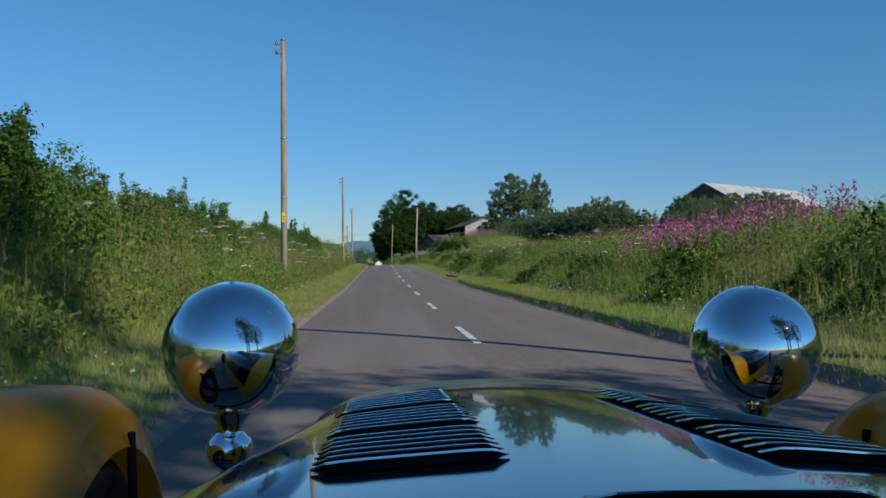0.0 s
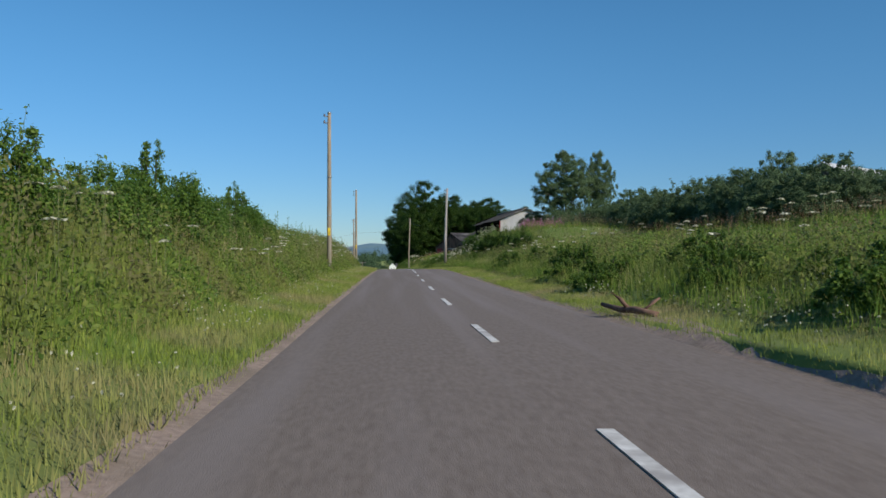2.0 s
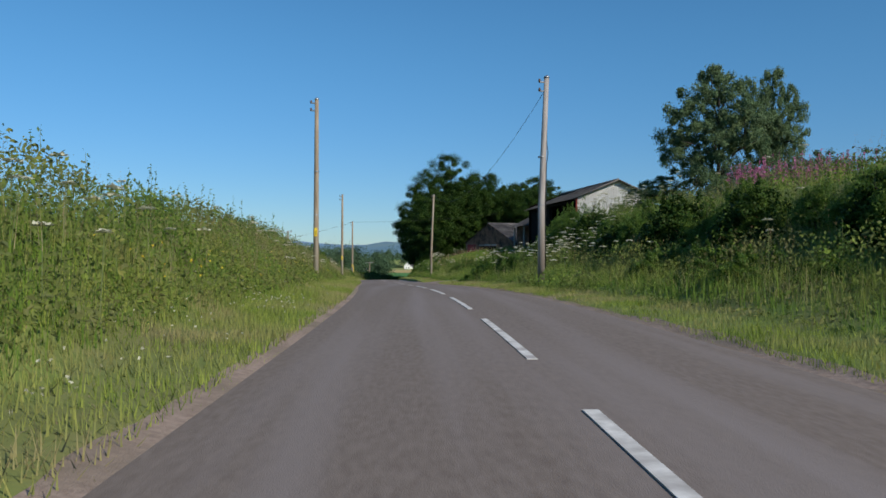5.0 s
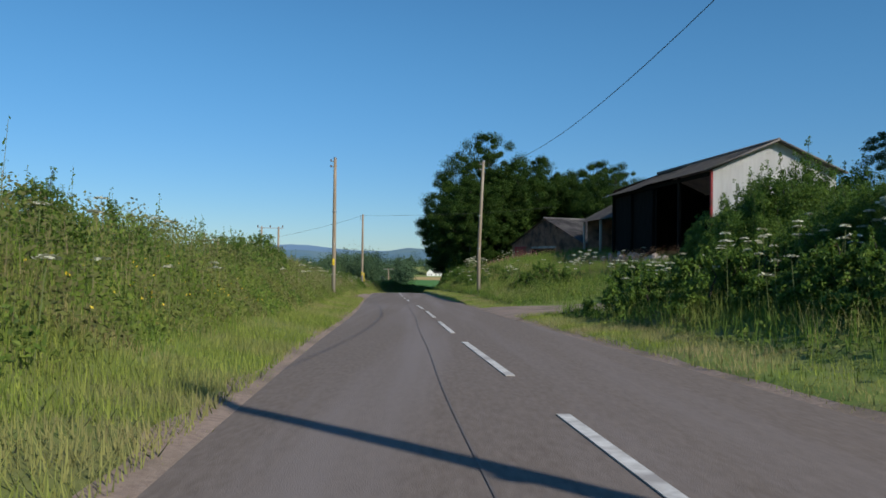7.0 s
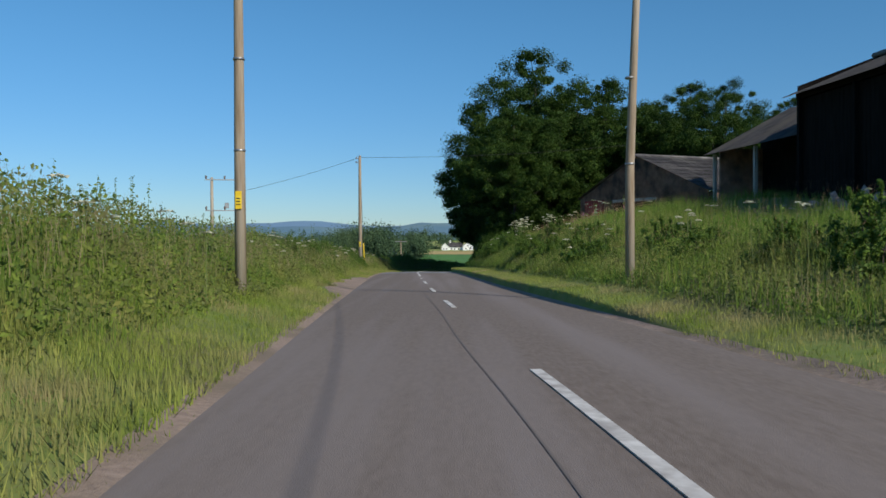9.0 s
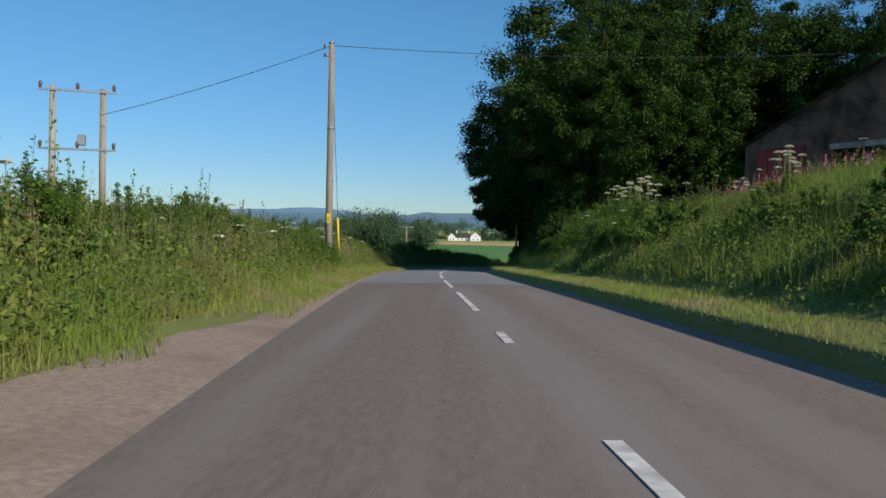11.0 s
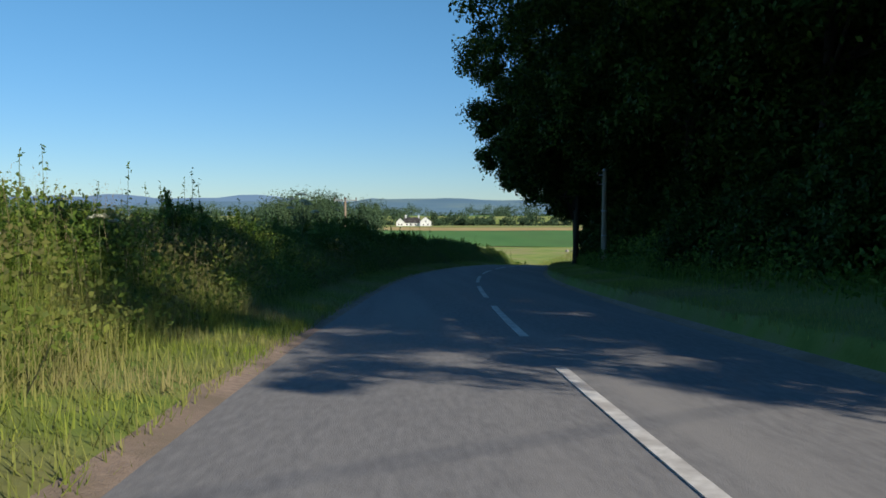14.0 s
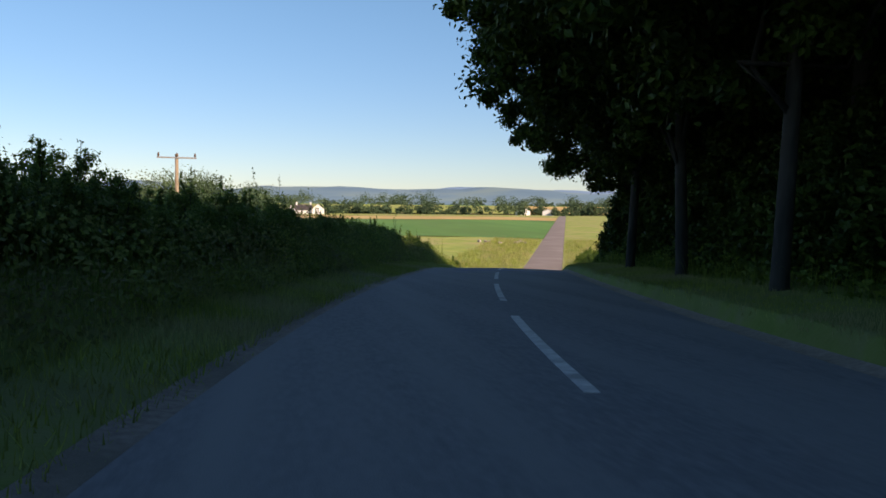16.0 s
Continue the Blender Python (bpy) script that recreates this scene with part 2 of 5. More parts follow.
def tube(bm, pts, radii, sides=8):
    """A tapered tube through pts, closed at both ends."""
    rings = []
    for i, p in enumerate(pts):
        p = Vector(p)
        d = (Vector(pts[min(i + 1, len(pts) - 1)]) - Vector(pts[max(i - 1, 0)])).normalized()
        a = d.orthogonal().normalized() if abs(d.z) < 0.95 else Vector((1, 0, 0))
        a = (a - d * a.dot(d)).normalized()
        b = d.cross(a)
        rings.append([bm.verts.new(p + (a * math.cos(2 * math.pi * k / sides) + b * math.sin(2 * math.pi * k / sides)) * radii[i]) for k in range(sides)])
    for r, q in zip(rings, rings[1:]):
        for k in range(sides):
            f = bm.faces.new((r[k], r[(k + 1) % sides], q[(k + 1) % sides], q[k]))
            f.smooth = True
    bm.faces.new(rings[0][::-1])
    bm.faces.new(rings[-1])
    return bm


# ---- the road's line: heading and slope every ten metres ----
STEP = 10.0
HEADING = [0.0032, 0.0022, 0.001, -0.0032, -0.006, -0.0039, 0.0014, -0.0039, -0.0038, -0.0061, -0.0123, -0.0112, 0.0062, 0.0362, 0.0574, 0.0509, 0.0378, 0.0499, 0.0635, 0.0621, 0.0552, 0.0488, 0.044, 0.0402, 0.0254, -0.0028, -0.0289, -0.0593, -0.0785, -0.1401, -0.2113, -0.2582, -0.2831, -0.313, -0.331, -0.342]
SLOPE = [-0.0153, -0.0143, -0.0129, -0.0125, -0.0116, -0.0068, -0.0019, 0.0003, 0.0025, 0.0033, 0.0013, -0.002, -0.0081, -0.0162, -0.0246, -0.0299, -0.0293, -0.026, -0.0278, -0.0285, -0.0265, -0.0235, -0.0248, -0.0332, -0.0362, -0.0406, -0.0458, -0.0477, -0.0433, -0.0406, -0.0441, -0.0495, -0.0533, -0.09, -0.115, -0.115, -0.11, -0.1, -0.08, -0.06, -0.035, -0.015, -0.006, -0.003]
nS = 109
NS = -70 + STEP * np.arange(nS)
TH = np.full(nS, HEADING[-1])
GR = np.full(nS, -0.0006)
TH[:6], GR[:6] = HEADING[0], SLOPE[0]
TH[6:6 + len(HEADING)], GR[6:6 + len(SLOPE)] = HEADING, SLOPE
mth, mgr = (TH[1:] + TH[:-1]) / 2, (GR[1:] + GR[:-1]) / 2
RX = np.concatenate([[0], np.cumsum(-np.sin(mth) * STEP)])
RY = np.concatenate([[0], np.cumsum(np.cos(mth) * STEP)])
RZ = np.concatenate([[0], np.cumsum(mgr * STEP)])
RX, RY, RZ = RX - RX[7], RY - RY[7], RZ - RZ[7]
VALLEY = float(RZ[-1]) - 1.0


def smooth(a, b, x):
    u = np.clip((np.asarray(x, float) - a) / (b - a), 0, 1)
    return u * u * (3 - 2 * u)


def line(s):
    """Centre of the road at arc length s: x, y, z and heading."""
    s = np.asarray(s, float)
    j = np.clip(np.floor((s - NS[0]) / STEP).astype(int), 0, nS - 2)
    u = s - NS[j]
    t = TH[j] + (TH[j + 1] - TH[j]) * u / STEP
    tm = (TH[j] + t) / 2
    g = GR[j] + (GR[j + 1] - GR[j]) * u / STEP / 2
    return RX[j] - np.sin(tm) * u, RY[j] + np.cos(tm) * u, RZ[j] + g * u, t


EDGE_L, EDGE_R = -3.0, 2.85


def rise(s, l):
    """Height of the ground over the road's centre at lateral l (right positive)."""
    s, l = np.broadcast_arrays(np.asarray(s, float), np.asarray(l, float))
    kr = smooth(-40, 10, s) * (1 - 0.25 * smooth(205, 240, s)) * (1 - 0.8 * smooth(250, 320, s))
    kl = (1 - 0.9 * smooth(330, 400, s)) * (1 + 0.45 * (1 - smooth(166, 190, s)))
    gate = smooth(146, 154, s) * (1 - smooth(164.5, 170, s))
    lip = smooth(172, 184, s) * (1 - smooth(300, 340, s)) + 0.5 * smooth(2, 8, s) * (1 - smooth(44, 52, s))
    right = np.interp(l, [0, 2.85, 3.0, 3.2, 4.2], [0, -0.03, 0.0, 0.06, 0.12]) + lip * 0.24 * smooth(3.0, 3.1, l)
    right = right + kr * np.interp(l, [4.2, 5.5, 8, 12, 18, 30, 60, 90], [0, 0.3, 0.9, 1.6, 2.5, 3.5, 6.4, 7.4]) * (1 - gate * (1 - smooth(9, 17, l)) * 0.85)
    knoll = smooth(94, 108, s) * (1 - smooth(138, 148, s))
    right = right + knoll * np.interp(l, [8.4, 9.6, 10.6, 14, 20, 26], [0, 1.0, 1.9, 1.9, 0.6, 0])
    extra = smooth(188, 214, s) * (1 - smooth(242, 262, s))
    right = right + extra * np.interp(l, [4.4, 6, 8, 12, 18, 30], [0, 0.4, 0.95, 1.6, 1.8, 1.2])
    left = np.interp(-l, [0, 3.0, 3.2, 4.6], [0, -0.03, 0.0, 0.16]) + kl * np.interp(-l, [4.6, 6.2, 8.0, 12], [0, 0.7, 1.1, 0.95])
    return np.where(l > 0, right, left)


def ground_z(s, l):
    x, y, z, t = line(s)
    s, l = np.broadcast_arrays(np.asarray(s, float), np.asarray(l, float))
    w = np.where(l < 0, smooth(18, 170, -l), smooth(60, 90, l) * smooth(250, 330, s))
    bumps = 0.05 * np.sin(s * 1.7 + l * 0.9) * smooth(4, 6, np.abs(l)) + 0.04 * np.sin(s * 0.61 - l * 1.3) * smooth(4, 6, np.abs(l))
    return (z + rise(s, l) + bumps) * (1 - w) + w * (VALLEY + 0.3)


def place(s, l, up=0.0):
    x, y, z, t = line(s)
    return np.stack([x + np.cos(t) * l, y + np.sin(t) * l, ground_z(s, l) + up], -1)


def spot(s, l, up=0.0):
    return Vector([float(v) for v in place(np.array([s]), np.array([l]), up)[0]])


def strip(name, ss, ls, zfun, mat, smoothed=True):
    S, L = np.meshgrid(ss, ls, indexing="ij")
    x, y, z, t = line(S.ravel())
    l = L.ravel()
    v = np.stack([x + np.cos(t) * l, y + np.sin(t) * l, zfun(S.ravel(), l)], -1)
    n, m = len(ss), len(ls)
    i = np.arange((n - 1) * (m - 1))
    a = i // (m - 1) * m + i % (m - 1)
    return raw(name, v, np.stack([a, a + 1, a + m + 1, a + m], -1), mat, smooth=smoothed)


# ---- ground: one sheet from the roadside to the horizon ----
ss = np.concatenate([np.arange(-60, 340, 1.5), np.arange(340, 520, 6), np.arange(520, 1000, 20)])
ls = np.concatenate([[-800, -500, -300, -170, -110, -70, -45, -30, -22, -16], np.arange(-13, -5, 1.0), np.arange(-5, -2.6, 0.3), [-1.5, 1.5], [2.6, 2.85, 3.0, 3.05, 3.1, 3.2, 3.4], np.arange(3.6, 5, 0.25), np.arange(5, 14, 1.0), [16, 19, 23, 28, 34, 42, 52, 62, 74, 90, 104]])


def sheet_z(s, l):
    z = ground_z(s, l)
    z = np.where((l > -3.12) & (l < 2.92), z - 0.14, z)
    z = np.where(l < -700, VALLEY - 1.5, z)
    return np.where(l > 100, VALLEY - 1.5, z)


ground = strip("ground", ss, ls, sheet_z, M_SOIL)
gm = bmesh.new()
gm.from_mesh(ground.data)
for x0, y0, x1, y1 in ((-7000, -1500, 7000, 9000),):
    gm.faces.new([gm.verts.new(p) for p in ((x0, y0, VALLEY - 1), (x1, y0, VALLEY - 1), (x1, y1, VALLEY - 1), (x0, y1, VALLEY - 1))])
gm.to_mesh(ground.data)
gm.free()
tagged(ground, "grassy roadside banks and fields falling to a valley", "ground", kind="structure")


def camber(s, l):
    return line(s)[2] + 0.03 - 0.06 * (np.abs(l) / 3) ** 2


SEAM = 223.0
road_ls = np.array([EDGE_L, -2.6, -1.5, -0.5, 0.5, 1.5, 2.5, EDGE_R])


road = strip("road", np.arange(-60, SEAM + 0.1, 1.0), road_ls, camber, M_ASPHALT)
tagged(road, "narrow worn brown asphalt country road with dashed centre line", "road", kind="structure")
road_2 = strip("road", np.arange(SEAM, 346.5, 1.0), road_ls, lambda s, l: camber(s, l) + 0.006 * (s < SEAM + 3), M_ASPHALT2)
road_3 = strip("road", np.concatenate([np.arange(346, 420, 1.0), np.arange(420, 990, 6)]), road_ls, lambda s, l: camber(s, l) + 0.004 + 0.4 * smooth(352, 372, s), M_ASPHALT3)
tagged(road_3, "brown stretch of road running straight across the valley", "road", kind="structure")
tagged(road_2, "paler grey resurfaced stretch of country road under trees", "road", kind="structure")

# gravelly margins, wandering in width
for side, sign in ((EDGE_L, -1), (EDGE_R, 1)):
    sa = np.arange(-60, 340, 0.5)
    wander = 0.24 + 0.1 * np.sin(sa * 0.37 + sign) * np.sin(sa * 0.113 + 2) + 0.05 * np.sin(sa * 1.9)
    if sign < 0:
        wander = wander + 0.9 * smooth(186, 194, sa) * (1 - smooth(203, 212, sa)) - 0.08 * smooth(210, 220, sa) + 0.05 * np.sin(sa * 3.1) * np.sin(sa * 0.7)
    if sign > 0:
        wander = wander * (1 - 0.75 * smooth(170, 178, sa)) + 0.6 * smooth(45.5, 50, sa) * (1 - smooth(54, 58, sa))
    wander = np.maximum(wander, 0.24 if sign < 0 else 0.17)
    x, y, z, t = line(sa)
    rows = []
    for u in (-0.07, 0.5, 1.0):
        l = side + sign * (wander * u if u > 0 else u + 0 * sa)
        rows.append(np.stack([x + np.cos(t) * l, y + np.sin(t) * l, np.maximum(ground_z(sa, l), camber(sa, l)) + 0.008 if u > 0 else camber(sa, l) - 0.006], -1))
    v = np.stack(rows, 1).reshape(-1, 3)
    i = np.arange((len(sa) - 1) * 2)
    a = i // 2 * 3 + i % 2
    tagged(raw("road_margin", v, np.stack([a, a + 1, a + 4, a + 3], -1), M_GRAVEL, smooth=True), "pinkish gravel and dust along the road edge", "road edge", kind="structure")

# farm track joining from the yard
track_s, track_l = np.arange(154, 166.1, 0.6), np.arange(2.7, 10.5, 0.6)
S, L = np.meshgrid(track_s, track_l, indexing="ij")
S2 = 160.2 + (S - 160.2) * (0.55 + 0.5 * np.exp(-(L - 2.7) / 1.6)) + (L - 2.7) * 0.25 + 0.25 * np.sin(L * 1.7 + S)
pts = place(S2.ravel(), L.ravel(), 0.035)
flush = smooth(2.75, 3.2, L.ravel())
pts[:, 2] = np.maximum(pts[:, 2], line(S2.ravel())[2] + 0.01) * flush + (camber(S2.ravel(), L.ravel()) + 0.005) * (1 - flush)
n, m = S.shape
i = np.arange((n - 1) * (m - 1))
a = i // (m - 1) * m + i % (m - 1)
tagged(raw("farm_track", pts, np.stack([a, a + 1, a + m + 1, a + m], -1), M_GRAVEL, smooth=True), "dusty gravel farm track leading up to the barn", "track", kind="structure")


# ---- centre line, each dash a piece of the road ----
def dash(s0, s1, parent, width=0.11, at=0.0):
    sa = np.linspace(s0, s1, 5)
    v = []
    for s in sa:
        x, y, z, t = (float(q[0]) for q in line(np.array([s])))
        for l, h in ((at - width / 2, 0), (at - width / 2, 0.01), (at + width / 2, 0.01), (at + width / 2, 0)):
            v.append((x + math.cos(t) * l, y + math.sin(t) * l, float(camber(s, l)) + h))
    f = [(4 * k + a, 4 * k + a + 1, 4 * k + a + 5, 4 * k + a + 4) for k in range(4) for a in range(3)]
    f += [(0, 1, 2, 3), (16, 17, 18, 19)]
    return raw("road_dash", v, f, M_PAINT, parent)


DASH_A, DASH_B, DASH_C = 14.86, 115.80, 216.97
for k in range(-5, 9):
    dash(DASH_A + 9 * k - 3, DASH_A + 9 * k, road, 0.12)
for k in range(-2, 7):
    dash(DASH_B + 9 * k - 6, DASH_B + 9 * k, road, 0.12)
dash(180.4, 183.6, road, 0.12)
dash(189.6, 192.6, road, 0.12)
dash(197.8, 201.0, road, 0.12)
dash(206.0, 207.2, road, 0.12)
for k in range(0, 12):
    dash(DASH_C + 9 * k - 6, DASH_C + 9 * k, road if k == 0 else road_2, 0.12)


def seam(pts, width, label):
    sa = np.linspace(pts[0][0], pts[-1][0], 90)
    la = np.interp(sa, [p[0] for p in pts], [p[1] for p in pts]) + 0.02 * np.sin(sa * 0.5)
    x, y, z, t = line(sa)
    rows = []
    for d in (-width / 2, width / 2):
        l = la + d
        rows.append(np.stack([x + np.cos(t) * l, y + np.sin(t) * l, camber(sa, l) + 0.005], -1))
    v = np.stack(rows, 1).reshape(-1, 3)
    a = np.arange(len(sa) - 1) * 2
    tagged(raw("tar_seam", v, np.stack([a, a + 1, a + 3, a + 2], -1), M_TAR, road), label)


seam([(130, -1.0), (146, -0.75), (162, -0.6), (188, -0.35)], 0.018, "dark tar-sealed joint")

# ---- poles and wires ----
def pole(name, x, y, z0, z1, mat, label, r=0.14, plate=None, lean=0.0):
    ob = tagged(empty(name, (x, y, z0)), label, "utility pole", group="roadside poles")
    h = z1 - z0
    bm = bmesh.new()
    tube(bm, [(0, 0, -0.4), (0, 0, h * 0.35), (lean * 0.5, 0, h * 0.7), (lean, 0, h)], [r, r * 0.93, r * 0.8, r * 0.68], 12)
    part("shaft", bm, mat, ob)
    bm = bmesh.new()
    tube(bm, [(lean, 0, h - 0.02), (lean, 0, h + 0.05), (lean, 0, h + 0.1)], [r * 0.78, r * 0.78, 0.02], 12)
    part("cap", bm, M_STEEL, ob)
    for dz in (0.18, 0.55):
        bm = bmesh.new()
        box(bm, lean - r - 0.16, -0.03, h - dz - 0.03, lean - r * 0.5, 0.03, h - dz + 0.03, 0.008)
        br = part("bracket", bm, M_STEEL, ob)
        bm = bmesh.new()
        tube(bm, [(lean - r - 0.14, 0, h - dz - 0.02), (lean - r - 0.14, 0, h - dz + 0.05), (lean - r - 0.14, 0, h - dz + 0.14)], [0.035, 0.055, 0.03], 8)
        part("insulator", bm, M_PORCELAIN, br)
    for dz in (h * 0.36, h * 0.6):
        bm = bmesh.new()
        tube(bm, [(0.0, 0, dz), (0.0, 0, dz + 0.05)], [r * 1.0, r * 1.0], 12)
        part("band", bm, M_STEEL, ob)
    if plate:
        pz = plate - z0
        bm = bmesh.new()
        box(bm, -0.075, -r - 0.03, pz, 0.075, -r - 0.012, pz + 0.42, 0.006)
        pl = part("warning_plate", bm, M_PLATE, ob, "yellow enamel warning plate")
        for k in range(3):
            bm = bmesh.new()
            box(bm, -0.045, -r - 0.038, pz + 0.1 + k * 0.07, 0.045, -r - 0.032, pz + 0.122 + k * 0.07)
            part("bar", bm, M_BLACK, pl)
    return ob


pole("utility_pole", -5.35, 34.65, -0.2, 10.15, M_POLE, "tall brown timber utility pole with a yellow plate in the bank", plate=2.5)
pole("utility_pole", -4.85, 82.6, -0.3, 8.8, M_POLE, "brown timber utility pole with a yellow plate on the grass bank", plate=1.9)
pole("utility_pole", -5.45, 132.5, -0.6, 8.4, M_POLE, "brown timber utility pole with yellow plate among tall grass", plate=1.6)
pole("utility_pole", -7.9, 180.6, -1.75, 7.15, M_POLE, "brown timber utility pole standing at the mown verge", plate=0.1)
L5 = (-10.1, 231.1)
pole("utility_pole", L5[0], L5[1], -2.9, 6.25, M_POLE, "timber utility pole with a stay wire behind the hedge", r=0.16, plate=-1.45)
pale_pole = pole("utility_pole", 4.55, 125.0, -0.2, 8.0, M_POLE_GREY, "silvery weathered utility pole leaning slightly in the verge", r=0.15, lean=0.2)
pole("utility_pole", 1.85, 183.15, -2.1, 7.4, M_POLE, "brown weathered utility pole beside the farm entrance", r=0.13, lean=0.25)


pole("utility_pole", 2.05, 278.2, -5.5, -1.3, M_POLE, "brown weathered utility pole under the dark sycamores", r=0.12)
pole("utility_pole", 5.1, 6.3, 0.4, 8.6, M_POLE_GREY, "silvery weathered utility pole at the verge", r=0.14)


def wire(name, a, b, sag, label, r=0.0105):
    a, b = Vector(a), Vector(b)
    pts = [a.lerp(b, k / 24) - Vector((0, 0, sag * 4 * (k / 24) * (1 - k / 24))) for k in range(25)]
    bm = bmesh.new()
    tube(bm, pts, [r] * 25, 5)
    return tagged(part(name, bm, M_WIRE), label, "cable")


bm = bmesh.new()
tube(bm, [(0.16, -0.05, 0.4), (0.165, -0.05, 2.5), (0.19, -0.06, 4.6), (0.26, -0.05, 5.1), (0.2, -0.05, 5.5), (0.22, -0.04, 8.0)], [0.018] * 6, 8)
part("cable", bm, M_WIRE, pale_pole, "black cable clipped down the shaft")
R1, R2 = (4.75, 125.0, 7.6), (2.1, 183.15, 7.25)
wire("overhead_wire", R1, R2, 2.15, "sagging black overhead cable between two pale poles")
wire("overhead_wire", (L5[0], L5[1], 6.15), (16, 240, 8.2), 0.35, "black overhead cable running into the big trees", r=0.014)
wire("overhead_wire", (L5[0], L5[1], 6.15), (-21.4, 234.4, 3.4), 0.15, "black overhead cable to the twin transformer poles", r=0.014)
wire("overhead_wire", (L5[0], L5[1], 6.15), (-10.1, 234.0, -1.3), 0.02, "taut stay wire of the utility pole", r=0.012)
bm = bmesh.new()
tube(bm, [(-10.1, 233.9, -1.2), (-10.1, 234.7, -3.4)], [0.05, 0.05], 8)
tagged(part("stay_guard", bm, M_PLATE), "yellow plastic guard round the stay wire", "guard")


def twin_pole():
    ob = tagged(empty("twin_pole", (-22.6, 234.7, -1.6), 0.3), "twin timber poles with two steel crossarms and insulators", "utility pole")
    for x in (-1.1, 1.1):
        bm = bmesh.new()
        tube(bm, [(x, 0, -1.0), (x, 0, 3), (x, 0, 6.35)], [0.16, 0.15, 0.12], 10)
        part("shaft", bm, M_POLE, ob)
    for z in (3.35, 6.1):
        bm = bmesh.new()
        box(bm, -1.7, -0.18, z, 1.7, -0.1, z + 0.1, 0.01)
        arm = part("crossarm", bm, M_STEEL, ob)
        for x in (-1.6, 0.0, 1.6):
            bm = bmesh.new()
            tube(bm, [(x, -0.14, z + 0.08), (x, -0.14, z + 0.16), (x, -0.14, z + 0.34), (x, -0.14, z + 0.42)], [0.03, 0.07, 0.09, 0.03], 8)
            part("insulator", bm, M_PORCELAIN, arm)
    bm = bmesh.new()
    box(bm, 0.0, -0.14, 3.6, 0.36, 0.14, 4.1, 0.03)
    part("switch", bm, M_STEEL, ob)
    return ob


twin_pole()


def cross_pole(x, y, z0, z1):
    ob = tagged(empty("cross_pole", (x, y, z0), 0.2), "far timber pole with a single crossarm and insulators", "utility pole")
    bm = bmesh.new()
    tube(bm, [(0, 0, -0.3), (0, 0, (z1 - z0) * 0.5), (0, 0, z1 - z0)], [0.15, 0.13, 0.11], 10)
    part("shaft", bm, M_POLE, ob)
    bm = bmesh.new()
    box(bm, -1.25, -0.15, z1 - z0 - 0.3, 1.25, -0.07, z1 - z0 - 0.2, 0.01)
    arm = part("crossarm", bm, M_STEEL, ob)
    for q in (-1.15, 0, 1.15):
        bm = bmesh.new()
        tube(bm, [(q, -0.11, z1 - z0 - 0.22), (q, -0.11, z1 - z0 - 0.1), (q, -0.11, z1 - z0 + 0.08)], [0.03, 0.08, 0.03], 8)
        part("insulator", bm, M_PORCELAIN, arm)


cross_pole(-11.7, 333.2, -12.0, -1.5)

# ---- the open vintage car, standing where the drive begins ----
def coat(name, colour, rough, metal=0.0, clear=0.0, spec=0.5):
    m = material(name, [tuple(0.94 * c for c in colour), colour], 3, 5, rough, metal, spec=spec)
    b = m.node_tree.nodes["Principled BSDF"]
    b.inputs["Coat Weight"].default_value, b.inputs["Coat Roughness"].default_value = clear, 0.02
    return m


M_BONNET = coat("black_coachwork_paint", (0.012, 0.016, 0.022), 0.12, 0.0, 1.0)
M_CHROME = coat("bright_chrome", (0.82, 0.84, 0.86), 0.03, 1.0)
M_CAR_YELLOW = coat("yellow_coachwork_paint", (0.82, 0.4, 0.006), 0.35, 0.0, 0.25)
M_TYRE = material("black_tyre_rubber", [(0.018, 0.018, 0.018), (0.03, 0.03, 0.03)], 9, 5, 0.85, bump=0.3, bump_scale=40)
# matt black of small fittings; on the louvres it carries the slot's shade
M_BLACK_AND_SHADE = coat("matt_black_and_slot_shade", (0.006, 0.006, 0.007), 0.7, spec=0.1)
M_LENS = coat("headlamp_glass", (0.55, 0.57, 0.58), 0.1, 0.6, 1.0)


def bonnet_top(y):
    return 1.018 - 0.062 * y - 0.0045 * y * y


def bonnet_half(y):
    return float(np.interp(y, [-0.2, 0.3, 0.8, 1.62, 1.8], [0.62, 0.605, 0.56, 0.4, 0.37]))


def bonnet_z(x, y):
    u = min(1.0, abs(x) / bonnet_half(y))
    return bonnet_top(y) - 0.05 * u * u - 0.25 * (1 - (1 - u ** 8) ** 0.125)


def bonnet_shell(y0, y1, out, low, n=16):
    """The bonnet's arched section drawn along the car; low is how far the sides reach down."""
    bm = bmesh.new()
    rows = []
    for y in np.linspace(y0, y1, n):
        h = bonnet_half(y)
        row = [bm.verts.new((-h - out, y, bonnet_top(y) - 0.3 - low))]
        for a in np.linspace(-1, 1, 41):
            u = math.copysign(1 - (1 - abs(a)) ** 2.2, a)
            row.append(bm.verts.new((u * (h + out), y, bonnet_z(u * h, y) + out)))
        row.append(bm.verts.new((h + out, y, bonnet_top(y) - 0.3 - low)))
        rows.append(row)
    for p, q in zip(rows, rows[1:]):
        for k in range(len(p) - 1):
            bm.faces.new((p[k], p[k + 1], q[k + 1], q[k])).smooth = True
    return bm


